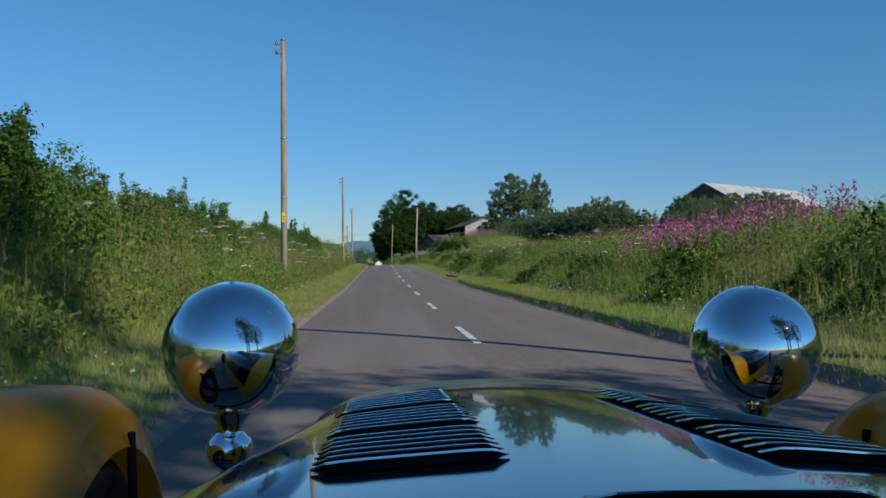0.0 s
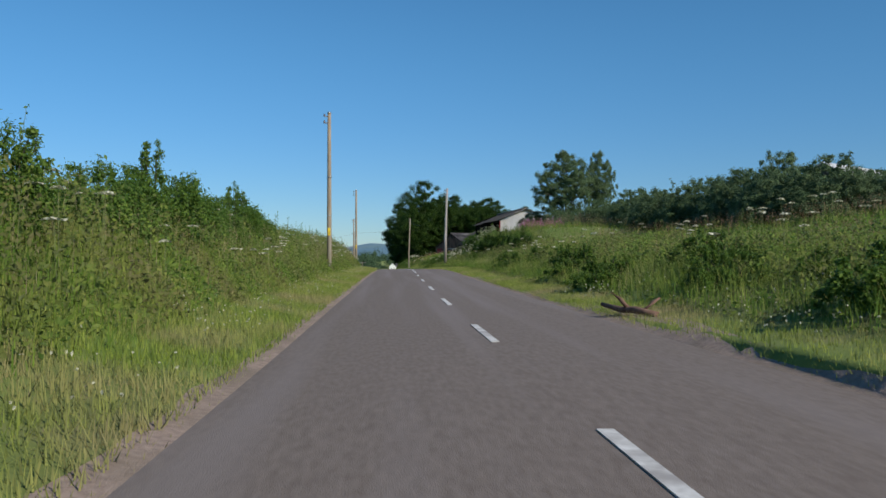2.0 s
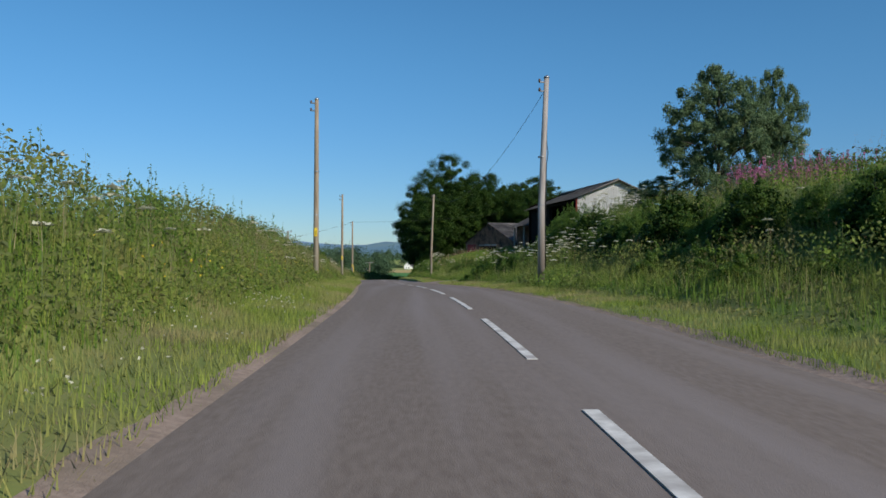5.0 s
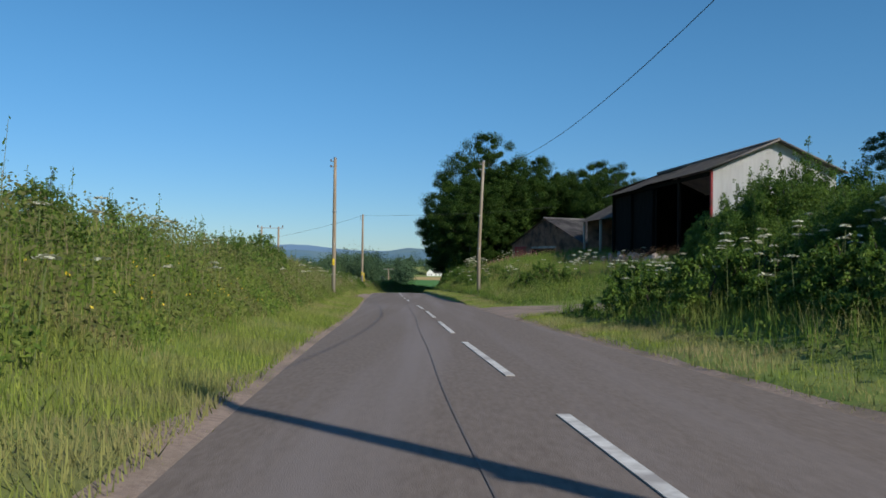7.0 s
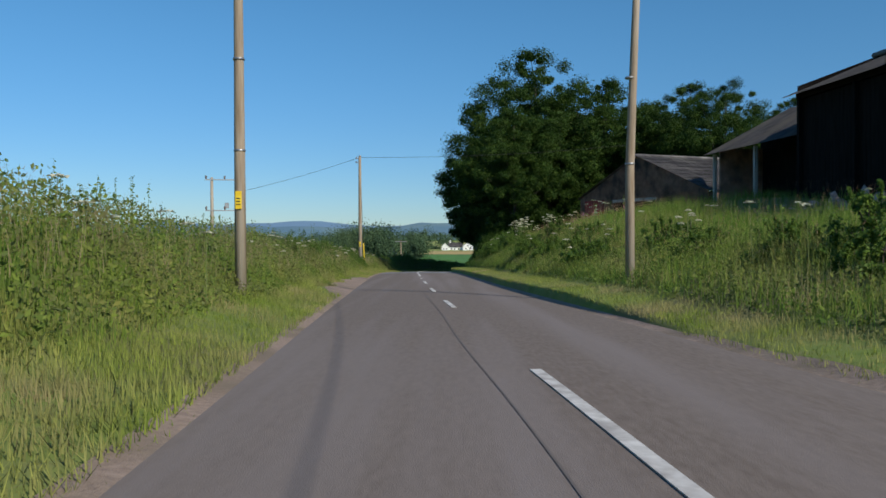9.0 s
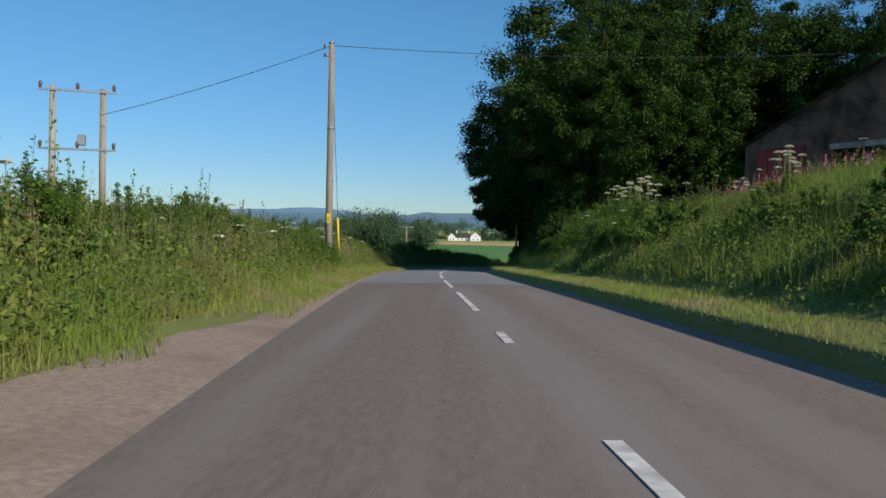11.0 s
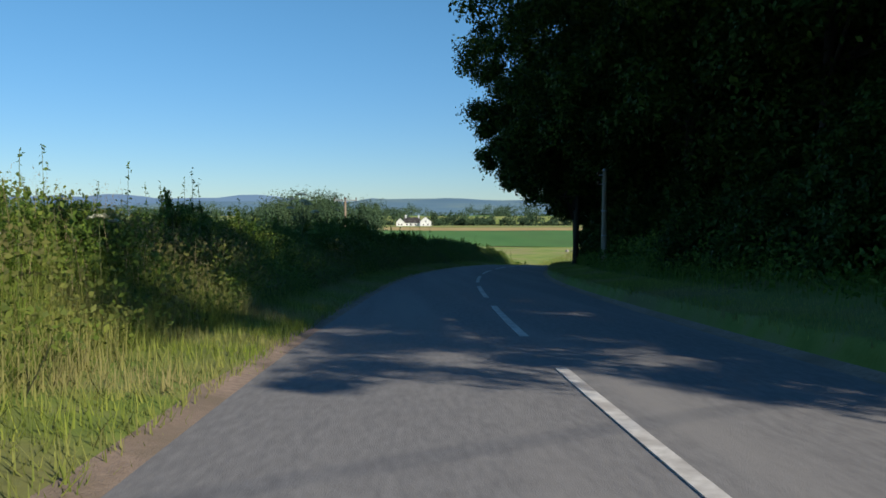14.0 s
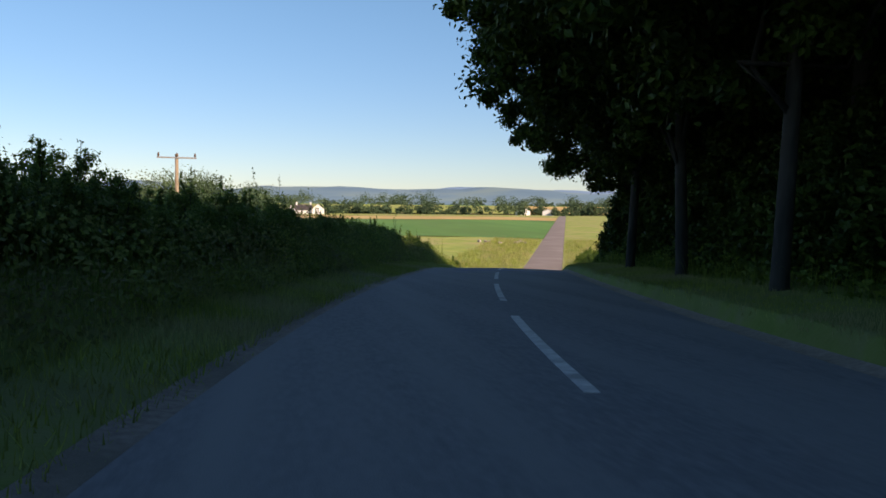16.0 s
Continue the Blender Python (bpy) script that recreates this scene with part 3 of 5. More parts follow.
def louvre_mesh(width):
    """One pressed louvre: a hood that rises towards the driver over a black strip that stands in for the shaded slot.
    """
    bm = bmesh.new()
    prof = [(0.0, 0.0), (-0.010, 0.004), (-0.020, 0.0075), (-0.027, 0.010), (-0.029, 0.0098)]
    cols = []
    for a in np.linspace(-1, 1, 13):
        e = math.sqrt(max(0.0, 1 - abs(a) ** 5))
        cols.append([bm.verts.new((a * width / 2, y * (0.35 + 0.65 * e), z * e + 0.0015)) for y, z in prof])
    for p, q in zip(cols, cols[1:]):
        for k in range(len(prof) - 1):
            bm.faces.new((p[k], q[k], q[k + 1], p[k + 1])).smooth = True
    # black strip below the hood: shade put in as colour
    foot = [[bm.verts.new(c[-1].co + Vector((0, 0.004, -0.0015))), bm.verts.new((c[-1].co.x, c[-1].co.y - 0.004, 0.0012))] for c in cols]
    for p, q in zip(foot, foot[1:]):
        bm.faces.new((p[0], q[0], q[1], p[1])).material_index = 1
    # chrome strip added along the hood's edge to imitate its bright glint
    lip = [[bm.verts.new(c[-1].co + Vector((0, dy, dz))) for dy, dz in ((0.0012, 0.0012), (-0.0012, 0.001), (-0.0012, -0.0008))] for c in cols]
    for p, q in zip(lip, lip[1:]):
        for k in range(2):
            bm.faces.new((p[k], q[k], q[k + 1], p[k + 1])).material_index = 2
    me = bpy.data.meshes.new("louvre")
    bm.to_mesh(me)
    bm.free()
    me.materials.append(M_BONNET)
    me.materials.append(M_BLACK_AND_SHADE)
    me.materials.append(M_CHROME)
    return me


def revolve(bm, prof, axis="Z", sides=40):
    """A turned solid from (radius, height) pairs, round z or along -y to y."""
    rings = []
    for r, h in prof:
        ring = []
        for k in range(sides):
            a = 2 * math.pi * k / sides
            c, s = r * math.cos(a), r * math.sin(a)
            ring.append(bm.verts.new((c, s, h) if axis == "Z" else (c, h, s) if axis == "Y" else (h, c, s)))
        rings.append(ring)
    for p, q in zip(rings, rings[1:]):
        for k in range(sides):
            bm.faces.new((p[k], p[(k + 1) % sides], q[(k + 1) % sides], q[k])).smooth = True
    bm.faces.new(rings[0])
    bm.faces.new(rings[-1][::-1])
    bmesh.ops.recalc_face_normals(bm, faces=bm.faces[:])
    return bm


def car_wheel(car, x, y, r=0.4):
    bm = bmesh.new()
    revolve(bm, [(r * 0.76, -0.06), (r * 0.9, -0.11), (r * 0.98, -0.095), (r, -0.05), (r, 0.05), (r * 0.98, 0.095), (r * 0.9, 0.11), (r * 0.76, 0.06)], "X", 36)
    wheel = part("wheel", bm, M_TYRE, car, "black rubber tyre")
    bm = bmesh.new()
    revolve(bm, [(0.07, -0.085), (r * 0.3, -0.07), (r * 0.74, -0.05), (r * 0.77, -0.066), (r * 0.77, 0.066), (r * 0.74, 0.05), (r * 0.3, 0.07), (0.07, 0.085)], "X", 36)
    part("rim", bm, M_CHROME, wheel, "chrome wheel")
    wheel.matrix_basis = Matrix.Translation((x, y, r))


def car_wing(car, sgn, y0, a0, a1):
    """A cycle wing: a crowned band bent round the wheel, from angle a0 (front) to a1 (back)."""
    bm = bmesh.new()
    rows = []
    for a in np.linspace(radians(a0), radians(a1), 30):
        row = []
        for u in np.linspace(-1, 1, 15):
            r = 0.505 - 0.115 * abs(u) ** 4.6
            row.append(bm.verts.new((sgn * (0.888 + 0.165 * u * (1 - 0.06 * abs(u) ** 6)), y0 + r * math.cos(a), 0.415 + r * math.sin(a))))
        rows.append(row)
    for p, q in zip(rows, rows[1:]):
        for k in range(14):
            bm.faces.new((p[k], p[k + 1], q[k + 1], q[k])).smooth = True
    bmesh.ops.solidify(bm, geom=bm.faces[:], thickness=0.012)
    bmesh.ops.recalc_face_normals(bm, faces=bm.faces[:])
    wing = part("wing", bm, M_CAR_YELLOW, car, "glossy yellow cycle wing")
    for y in (y0 + 0.1,):
        bm = bmesh.new()
        tube(bm, [(sgn * 0.735, y, 0.82), (sgn * 0.725, y, 0.6), (sgn * 0.7, y, 0.4)], [0.009] * 3, 10)
        part("stay", bm, M_BLACK_AND_SHADE, wing, "black tubular wing stay")


def vintage_car():
    car = tagged(empty("vintage_car"), "open vintage car, black louvred bonnet, yellow wings, chrome headlamps", "car")
    car.matrix_basis = pose(-1.226, -0.003, 0.026, 0, 1.2, 0)
    bonnet = part("bonnet", bonnet_shell(-0.2, 1.6, 0.0, 0.02), M_BONNET, car, "glossy black louvred bonnet")
    wide, mid = louvre_mesh(0.205), louvre_mesh(0.24)
    spots = [(sx * 0.235, 0.845 + 0.034 * k + 0.035 * (k // 6), wide) for sx in (-1, 1) for k in range(18)] + [(0.012, 0.40 + 0.0335 * k, mid) for k in range(8)]
    for x, y, me in spots:
        ob = new("louvre", me)
        ob.parent = bonnet
        z = bonnet_z(x, y)
        ax = Vector((0.16, 0, bonnet_z(x + 0.08, y) - bonnet_z(x - 0.08, y))).normalized()
        ay = Vector((0, 0.1, bonnet_z(x, y + 0.05) - bonnet_z(x, y - 0.05))).normalized()
        az = ax.cross(ay).normalized()
        m = Matrix((ax, az.cross(ax), az)).transposed().to_4x4()
        ob.matrix_basis = Matrix.Translation((x, y, z)) @ m
    # yellow body below the bonnet, and the cowl before it
    bm = bmesh.new()
    for sgn in (-1, 1):
        rows = []
        for y in np.linspace(-0.2, 1.6, 14):
            h = bonnet_half(y) + 0.004
            rows.append([bm.verts.new((sgn * h, y, z)) for z in (bonnet_top(y) - 0.315, 0.55, 0.3)])
        for p, q in zip(rows, rows[1:]):
            for k in range(2):
                bm.faces.new((p[k], p[k + 1], q[k + 1], q[k])).smooth = True
    bmesh.ops.recalc_face_normals(bm, faces=bm.faces[:])
    part("side_panel", bm, M_CAR_YELLOW, car, "yellow side panels under the bonnet")
    bm = bonnet_shell(1.6, 1.74, 0.006, 0.3, 6)
    part("radiator_cowl", bm, M_CAR_YELLOW, car, "yellow radiator cowl")
    bm = bmesh.new()
    box(bm, -0.33, 1.69, 0.36, 0.33, 1.72, 0.78, 0.03)
    grille = part("grille", bm, M_BLACK_AND_SHADE, car, "dark radiator grille")
    for k in range(13):
        bm = bmesh.new()
        box(bm, -0.306 + k * 0.05, 1.722, 0.38, -0.294 + k * 0.05, 1.732, 0.77)
        part("bar", bm, M_CHROME, grille)
    # tub, tail and floor behind the bonnet
    bm = bmesh.new()
    rows = []
    for y, h, z in ((-0.2, 0.585, 0.74), (-0.8, 0.62, 0.7), (-1.5, 0.6, 0.72), (-2.1, 0.42, 0.74), (-2.5, 0.16, 0.66)):
        rows.append([bm.verts.new(p) for p in ((-h * 0.92, y, 0.28), (-h, y, 0.5), (-h, y, z), (-h + 0.05, y, z + 0.03), (-h + 0.07, y, 0.36), (h - 0.07, y, 0.36), (h - 0.05, y, z + 0.03), (h, y, z), (h, y, 0.5), (h * 0.92, y, 0.28))])
    for p, q in zip(rows, rows[1:]):
        for k in range(10):
            bm.faces.new((p[k], p[(k + 1) % 10], q[(k + 1) % 10], q[k])).smooth = k not in (4,)
    bm.faces.new(rows[-1])
    bmesh.ops.recalc_face_normals(bm, faces=bm.faces[:])
    part("body", bm, M_CAR_YELLOW, car, "open yellow body tub")
    # headlamps on short stalks over a cross bar
    bm = bmesh.new()
    tube(bm, [(-0.7, 1.86, 0.56), (0.0, 1.88, 0.55), (0.7, 1.86, 0.56)], [0.02] * 3, 12)
    part("lamp_bar", bm, M_BLACK_AND_SHADE, car)
    for sgn in (-1, 1):
        bm = bmesh.new()
        prof = [(0.147 * math.sin(a) ** 0.92, -0.15 * math.cos(a)) for a in np.linspace(0.02, math.pi / 2, 22)] + [(0.149, 0.02), (0.149, 0.035), (0.136, 0.042), (0.12, 0.043)]
        revolve(bm, prof, "Y", 56)
        lamp = part("headlamp", bm, M_CHROME, car, "chrome bullet headlamp")
        lamp.matrix_basis = Matrix.Translation((-0.595, 1.86, 0.95) if sgn < 0 else (0.648, 1.92, 0.952))
        bm = bmesh.new()
        revolve(bm, [(0.12, 0.044), (0.1, 0.056), (0.05, 0.064), (0.01, 0.066)], "Y", 40)
        part("lens", bm, M_LENS, lamp, "domed glass lens")
        bm = bmesh.new()
        revolve(bm, [(0.003, 0.153), (0.004, 0.15), (0.006, 0.147)], "Z", 12)
        part("finial", bm, M_CHROME, lamp)
        bm = bmesh.new()
        revolve(bm, [(0.02, -0.4), (0.02, -0.262), (0.042, -0.258), (0.05, -0.24), (0.053, -0.222), (0.048, -0.203), (0.034, -0.19), (0.028, -0.178), (0.034, -0.16), (0.05, -0.138), (0.075, -0.115)], "Z", 28)
        part("stalk", bm, M_CHROME, lamp, "turned chrome stalk")
    for sgn in (-1, 1):
        car_wheel(car, sgn * 0.888, 1.5)
        car_wheel(car, sgn * 0.8, -1.75)
        car_wing(car, sgn, 1.5, 18, 172)
    bm = bmesh.new()
    tube(bm, [(-0.8, 1.5, 0.4), (0.8, 1.5, 0.4)], [0.03, 0.03], 12)
    part("axle", bm, M_BLACK_AND_SHADE, car)
    bm = bmesh.new()
    tube(bm, [(-0.75, -1.75, 0.4), (0.75, -1.75, 0.4)], [0.03, 0.03], 12)
    part("axle", bm, M_BLACK_AND_SHADE, car)
    return car


vintage_car()


# ---- farm buildings ----
YARD = 1.0


def corrugated(bm, a, b, c, d, pitch=0.3, depth=0.035):
    """A corrugated sheet over the quad a, b (along the ribs' repeat) and d, c (the other edge)."""
    a, b, c, d = (Vector(p) for p in (a, b, c, d))
    n = max(4, int((b - a).length / pitch) * 2)
    up = (b - a).cross(d - a).normalized() * depth
    top, bot = [], []
    for k in range(n + 1):
        off = up * (k % 2)
        top.append(bm.verts.new(a.lerp(b, k / n) + off))
        bot.append(bm.verts.new(d.lerp(c, k / n) + off))
    for k in range(n):
        bm.faces.new((top[k], top[k + 1], bot[k + 1], bot[k]))
    r = bmesh.ops.solidify(bm, geom=bm.faces[:], thickness=0.02)
    return bm


def barn():
    ob = tagged(empty("barn", (18.6, 184.4, YARD), 0.1), "open-fronted dark barn with white corrugated gable and grey roof", "barn")
    W, D, EH, AH = 9.4, 22.0, 6.25, 8.4
    bm = bmesh.new()
    corrugated(bm, (-0.7, -0.5, EH - 0.1), (-0.7, D * 0.62, EH - 0.1), (W / 2, D * 0.62, AH), (W / 2, -0.5, AH))
    part("roof_slope", bm, M_ROOF, ob)
    bm = bmesh.new()
    corrugated(bm, (-0.7, D * 0.62, EH - 0.28), (-0.7, D + 0.4, EH - 0.28), (W / 2, D + 0.4, AH - 0.18), (W / 2, D * 0.62, AH - 0.18))
    part("roof_slope", bm, M_ROOF, ob)
    bm = bmesh.new()
    corrugated(bm, (W + 0.5, -0.5, EH - 0.1), (W + 0.5, D + 0.4, EH - 0.1), (W / 2, D + 0.4, AH), (W / 2, -0.5, AH))
    part("roof_slope", bm, M_ROOF, ob)
    bm = bmesh.new()
    tube(bm, [(W / 2, -0.55, AH + 0.02), (W / 2, D + 0.4, AH + 0.0)], [0.14, 0.14], 6)
    part("ridge", bm, M_ROOF, ob)
    # gable of white corrugated sheet, cut to the roof's slope
    bm = bmesh.new()
    n = 62
    top, foot = [], []
    for k in range(n + 1):
        x = W * k / n
        y = -0.012 * (k % 2)
        foot.append(bm.verts.new((x, y, 0)))
        top.append(bm.verts.new((x, y, EH + (AH - EH) * (1 - abs(x / (W / 2) - 1)) - 0.04)))
    for k in range(n):
        bm.faces.new((foot[k], foot[k + 1], top[k + 1], top[k]))
    bmesh.ops.solidify(bm, geom=bm.faces[:], thickness=0.03)
    part("gable_wall", bm, M_WHITE_SHEET, ob, "white painted corrugated gable wall")
    for a, b in (((-0.75, -0.56, EH - 0.12), (W / 2, -0.56, AH)), ((W + 0.55, -0.56, EH - 0.12), (W / 2, -0.56, AH))):
        bm = bmesh.new()
        tube(bm, [a, b], [0.09, 0.09], 4)
        part("barge_board", bm, M_ROOF, ob)
    bm = bmesh.new()
    box(bm, W - 0.1, 0.05, 0, W, D, EH)
    part("back_wall", bm, M_TIMBER_AND_SHADE, ob)
    bm = bmesh.new()
    box(bm, 0, D - 0.1, 0, W - 0.1, D, EH + 0.3)
    part("end_wall", bm, M_TIMBER_AND_SHADE, ob)
    bm = bmesh.new()
    bm.faces.new([bm.verts.new(p) for p in ((0, D - 0.05, EH + 0.3), (W, D - 0.05, EH + 0.3), (W / 2, D - 0.05, AH - 0.1))])
    bm.faces.new([bm.verts.new(p) for p in ((0, D - 0.05, EH - 0.3), (W, D - 0.05, EH - 0.3), (W, D - 0.05, EH + 0.3), (0, D - 0.05, EH + 0.3))])
    bmesh.ops.solidify(bm, geom=bm.faces[:], thickness=0.06)
    part("end_gable", bm, M_TIMBER_AND_SHADE, ob)
    for k, y in enumerate((0.15, D * 0.27, D * 0.52, D * 0.76, D - 0.25)):
        bm = bmesh.new()
        box(bm, -0.12, y - 0.12, 0, 0.12, y + 0.12, EH - 0.05, 0.015)
        part("post", bm, M_RED if k == 0 else M_TIMBER_AND_SHADE, ob, "rust-red corner post" if k == 0 else "")
    bm = bmesh.new()
    box(bm, -0.1, 0.1, EH - 0.42, 0.1, D, EH - 0.12, 0.02)
    part("eaves_beam", bm, M_TIMBER_AND_SHADE, ob)
    # far bays closed with near-black boards that stand in for the shaded inside
    for k in range(34):
        y = D * 0.5 + k * (D * 0.5 - 0.3) / 34
        bm = bmesh.new()
        box(bm, 0.13, y, 0, 0.17, y + 0.29, EH - 0.45)
        part("board", bm, M_TIMBER_AND_SHADE, ob)
    return ob


barn()


def lean_to():
    ob = tagged(empty("lean_to", (17.0, 209.0, YARD), 0.12), "low open lean-to with a grey sheet roof beside the barn", "shed")
    bm = bmesh.new()
    corrugated(bm, (-0.6, -2.2, 4.0), (-0.6, 9.8, 4.0), (5.8, 9.8, 7.4), (5.8, -2.2, 7.4))
    part("roof_slope", bm, M_ROOF, ob)
    for y in (-1.6, 3.6, 9.2):
        bm = bmesh.new()
        box(bm, -0.1, y, -0.3, 0.12, y + 0.22, 4.0, 0.02)
        part("post", bm, M_POLE_GREY, ob, "pale timber post")
    # near-black wall carries the shade inside the lean-to
    bm = bmesh.new()
    box(bm, 3.5, -2.0, -0.3, 3.7, 9.6, 5.6)
    part("back_wall", bm, M_TIMBER_AND_SHADE, ob)
    bm = bmesh.new()
    box(bm, 0.4, 9.3, -0.3, 3.7, 9.5, 4.4)
    part("end_wall", bm, M_STONE, ob)
    return ob


lean_to()


def stone_shed():
    a, b = Vector((9.6, 236.3)), Vector((16.4, 221.3))
    ang = math.atan2(b.y - a.y, b.x - a.x)
    ob = tagged(empty("stone_shed", (a.x, a.y, 0.2), ang), "old brown stone shed with slate roof and red door", "shed")
    W, D, EH, AH = (b - a).length, 9.0, 2.5, 5.75
    bm = bmesh.new()
    out = [(0, 0, -1), (W, 0, -1), (W, 0, EH), (W / 2, 0, AH), (0, 0, EH)]
    bm.faces.new([bm.verts.new(p) for p in out])
    bmesh.ops.solidify(bm, geom=bm.faces[:], thickness=0.5)
    part("gable_wall", bm, M_STONE, ob, "weathered brown rubble gable")
    for x in (0.0, W - 0.5):
        bm = bmesh.new()
        box(bm, x, 0.5, -1, x + 0.5, D, EH - 0.05)
        part("side_wall", bm, M_STONE, ob)
    bm = bmesh.new()
    box(bm, 0.5, D - 0.5, -1, W - 0.5, D, EH)
    part("back_wall", bm, M_STONE, ob)
    for sgn, x0 in ((1, -0.3), (-1, W + 0.3)):
        slope = part("roof_slope", box(bmesh.new(), 0, 0, 0, 0.01, 0.01, 0.01), M_SLATE, ob)
        rows, cols = 9, 12
        for r in range(rows):
            for c in range(cols):
                u0, u1 = r / rows, min(1.0, (r + 1.12) / rows)
                p = []
                for u, y, lift in ((u0, c / cols, 0.09), (u0, (c + 0.97) / cols, 0.09), (u1, (c + 0.97) / cols, 0.04), (u1, c / cols, 0.04)):
                    x = x0 + (W / 2 - x0) * u
                    p.append((x, -0.25 + y * (D + 0.4), EH - 0.08 + (AH - EH + 0.08) * u + lift))
                bm = bmesh.new()
                bm.faces.new([bm.verts.new(q) for q in (p if sgn > 0 else p[::-1])])
                bmesh.ops.solidify(bm, geom=bm.faces[:], thickness=0.035)
                part("slate", bm, M_SLATE, slope)
    bm = bmesh.new()
    tube(bm, [(W / 2, -0.3, AH + 0.06), (W / 2, D + 0.2, AH + 0.06)], [0.13, 0.13], 6)
    part("ridge", bm, M_SLATE, ob)
    bm = bmesh.new()
    box(bm, 0.9, -0.12, -1, 3.7, -0.02, 2.3, 0.02)
    d = part("door", bm, M_RED, ob, "faded red boarded door")
    for k in range(4):
        bm = bmesh.new()
        box(bm, 0.92 + k * 0.7, -0.15, -0.9, 1.56 + k * 0.7, -0.125, 2.25, 0.008)
        part("board", bm, M_RED, d)
    # near-black panel laid on the solid wall in place of a shaded doorway
    bm = bmesh.new()
    box(bm, 5.2, -0.06, -1, 10.5, -0.01, 2.0)
    part("opening_shade", bm, M_TIMBER_AND_SHADE, ob)
    bm = bmesh.new()
    box(bm, 5.0, -0.1, 2.0, 10.7, 0.0, 2.25, 0.02)
    part("lintel", bm, M_POLE_GREY, ob)
    return ob


stone_shed()


def far_barn():
    ob = tagged(empty("farm_building", (59.8, 148.4, 6.1), radians(36)), "white-roofed grey farm building behind the hedge", "barn")
    L, HW, EH, AH = 36.0, 6.4, 4.2, 7.9
    for sgn in (-1, 1):
        bm = bmesh.new()
        box(bm, 0.1, sgn * HW - 0.1, -2, L, sgn * HW + 0.1, EH)
        part("wall", bm, M_ROOF, ob)
        bm = bmesh.new()
        corrugated(bm, (-0.4, sgn * (HW + 0.4), EH - 0.1), (L, sgn * (HW + 0.4), EH - 0.1), (L, 0, AH), (-0.4, 0, AH), 0.6, 0.05)
        part("roof_slope", bm, M_WHITE_SHEET, ob, "bright white sheet roof")
    for x in (0.0, L - 0.2):
        bm = bmesh.new()
        bm.faces.new([bm.verts.new(p) for p in ((x, -HW, -2), (x, HW, -2), (x, HW, EH), (x, 0, AH - 0.12), (x, -HW, EH))])
        bmesh.ops.solidify(bm, geom=bm.faces[:], thickness=0.15)
        part("gable_wall", bm, M_ROOF, ob, "grey sheet gable wall")
    return ob


far_barn()

rng = np.random.default_rng(7)


def rubble():
    ob = tagged(empty("rubble_heap", (15.2, 189.0, 0.15), 0.1), "long heap of pale broken stone before the barn", "rubble")
    for k in range(110):
        bm = bmesh.new()
        bmesh.ops.create_icosphere(bm, subdivisions=1, radius=1)
        sx, sy, sz = rng.uniform(0.16, 0.42, 3)
        for v in bm.verts:
            v.co = Vector((v.co.x * sx, v.co.y * sy, v.co.z * sz * 0.8)) * rng.uniform(0.8, 1.15)
        y = rng.uniform(-3, 17)
        u = rng.uniform(-1, 1)
        o = part("stone", bm, M_RUBBLE, ob)
        o.matrix_parent_inverse = Matrix()
        o.matrix_basis = pose(u * 1.1, y, 0.1 + (1 - abs(u)) * rng.uniform(0.1, 1.0), *rng.uniform(0, 360, 3))
    return ob


rubble()


# ---- plants ----
def leaf_cloud(centres, radii, count, size, squash=0.8, shell=0.3, droop=0.0):
    """count leaves round each centre: verts and quads."""
    n = len(centres) * count
    c = np.repeat(np.asarray(centres, float), count, 0)
    r = np.repeat(np.asarray(radii, float), count)
    d = rng.normal(size=(n, 3))
    d /= np.linalg.norm(d, axis=1)[:, None]
    rad = r * (shell + (1.15 - shell) * rng.random(n) ** 0.8)
    p = c + (d * rad[:, None] + rng.normal(size=(n, 3)) * (0.22 * r)[:, None]) * np.array([1, 1, squash])
    nor = d * 0.8 + rng.normal(size=(n, 3)) * 0.42 + np.array([0, 0, 0.4])
    nor /= np.linalg.norm(nor, axis=1)[:, None]
    a = np.cross(nor, rng.normal(size=(n, 3)))
    a /= np.linalg.norm(a, axis=1)[:, None] + 1e-9
    b = np.cross(nor, a)
    s = (size * (0.6 + 0.8 * rng.random(n)))[:, None]
    v = np.stack([p - a * s, p + b * s * 0.55, p + a * s - nor * s * 0.25, p - b * s * 0.55], 1).reshape(-1, 3)
    return v, np.arange(n * 4).reshape(-1, 4)


def limb(bm, base, tip, r0, r1, wobble, sides=7):
    base, tip = Vector(base), Vector(tip)
    n = 5
    pts = []
    for k in range(n + 1):
        p = base.lerp(tip, k / n)
        if 0 < k < n:
            p += Vector(rng.normal(size=3)) * wobble
        p.z += math.sin(math.pi * k / n) * wobble * 0.8
        pts.append(p)
    tube(bm, pts, [r0 + (r1 - r0) * k / n for k in range(n + 1)], sides)


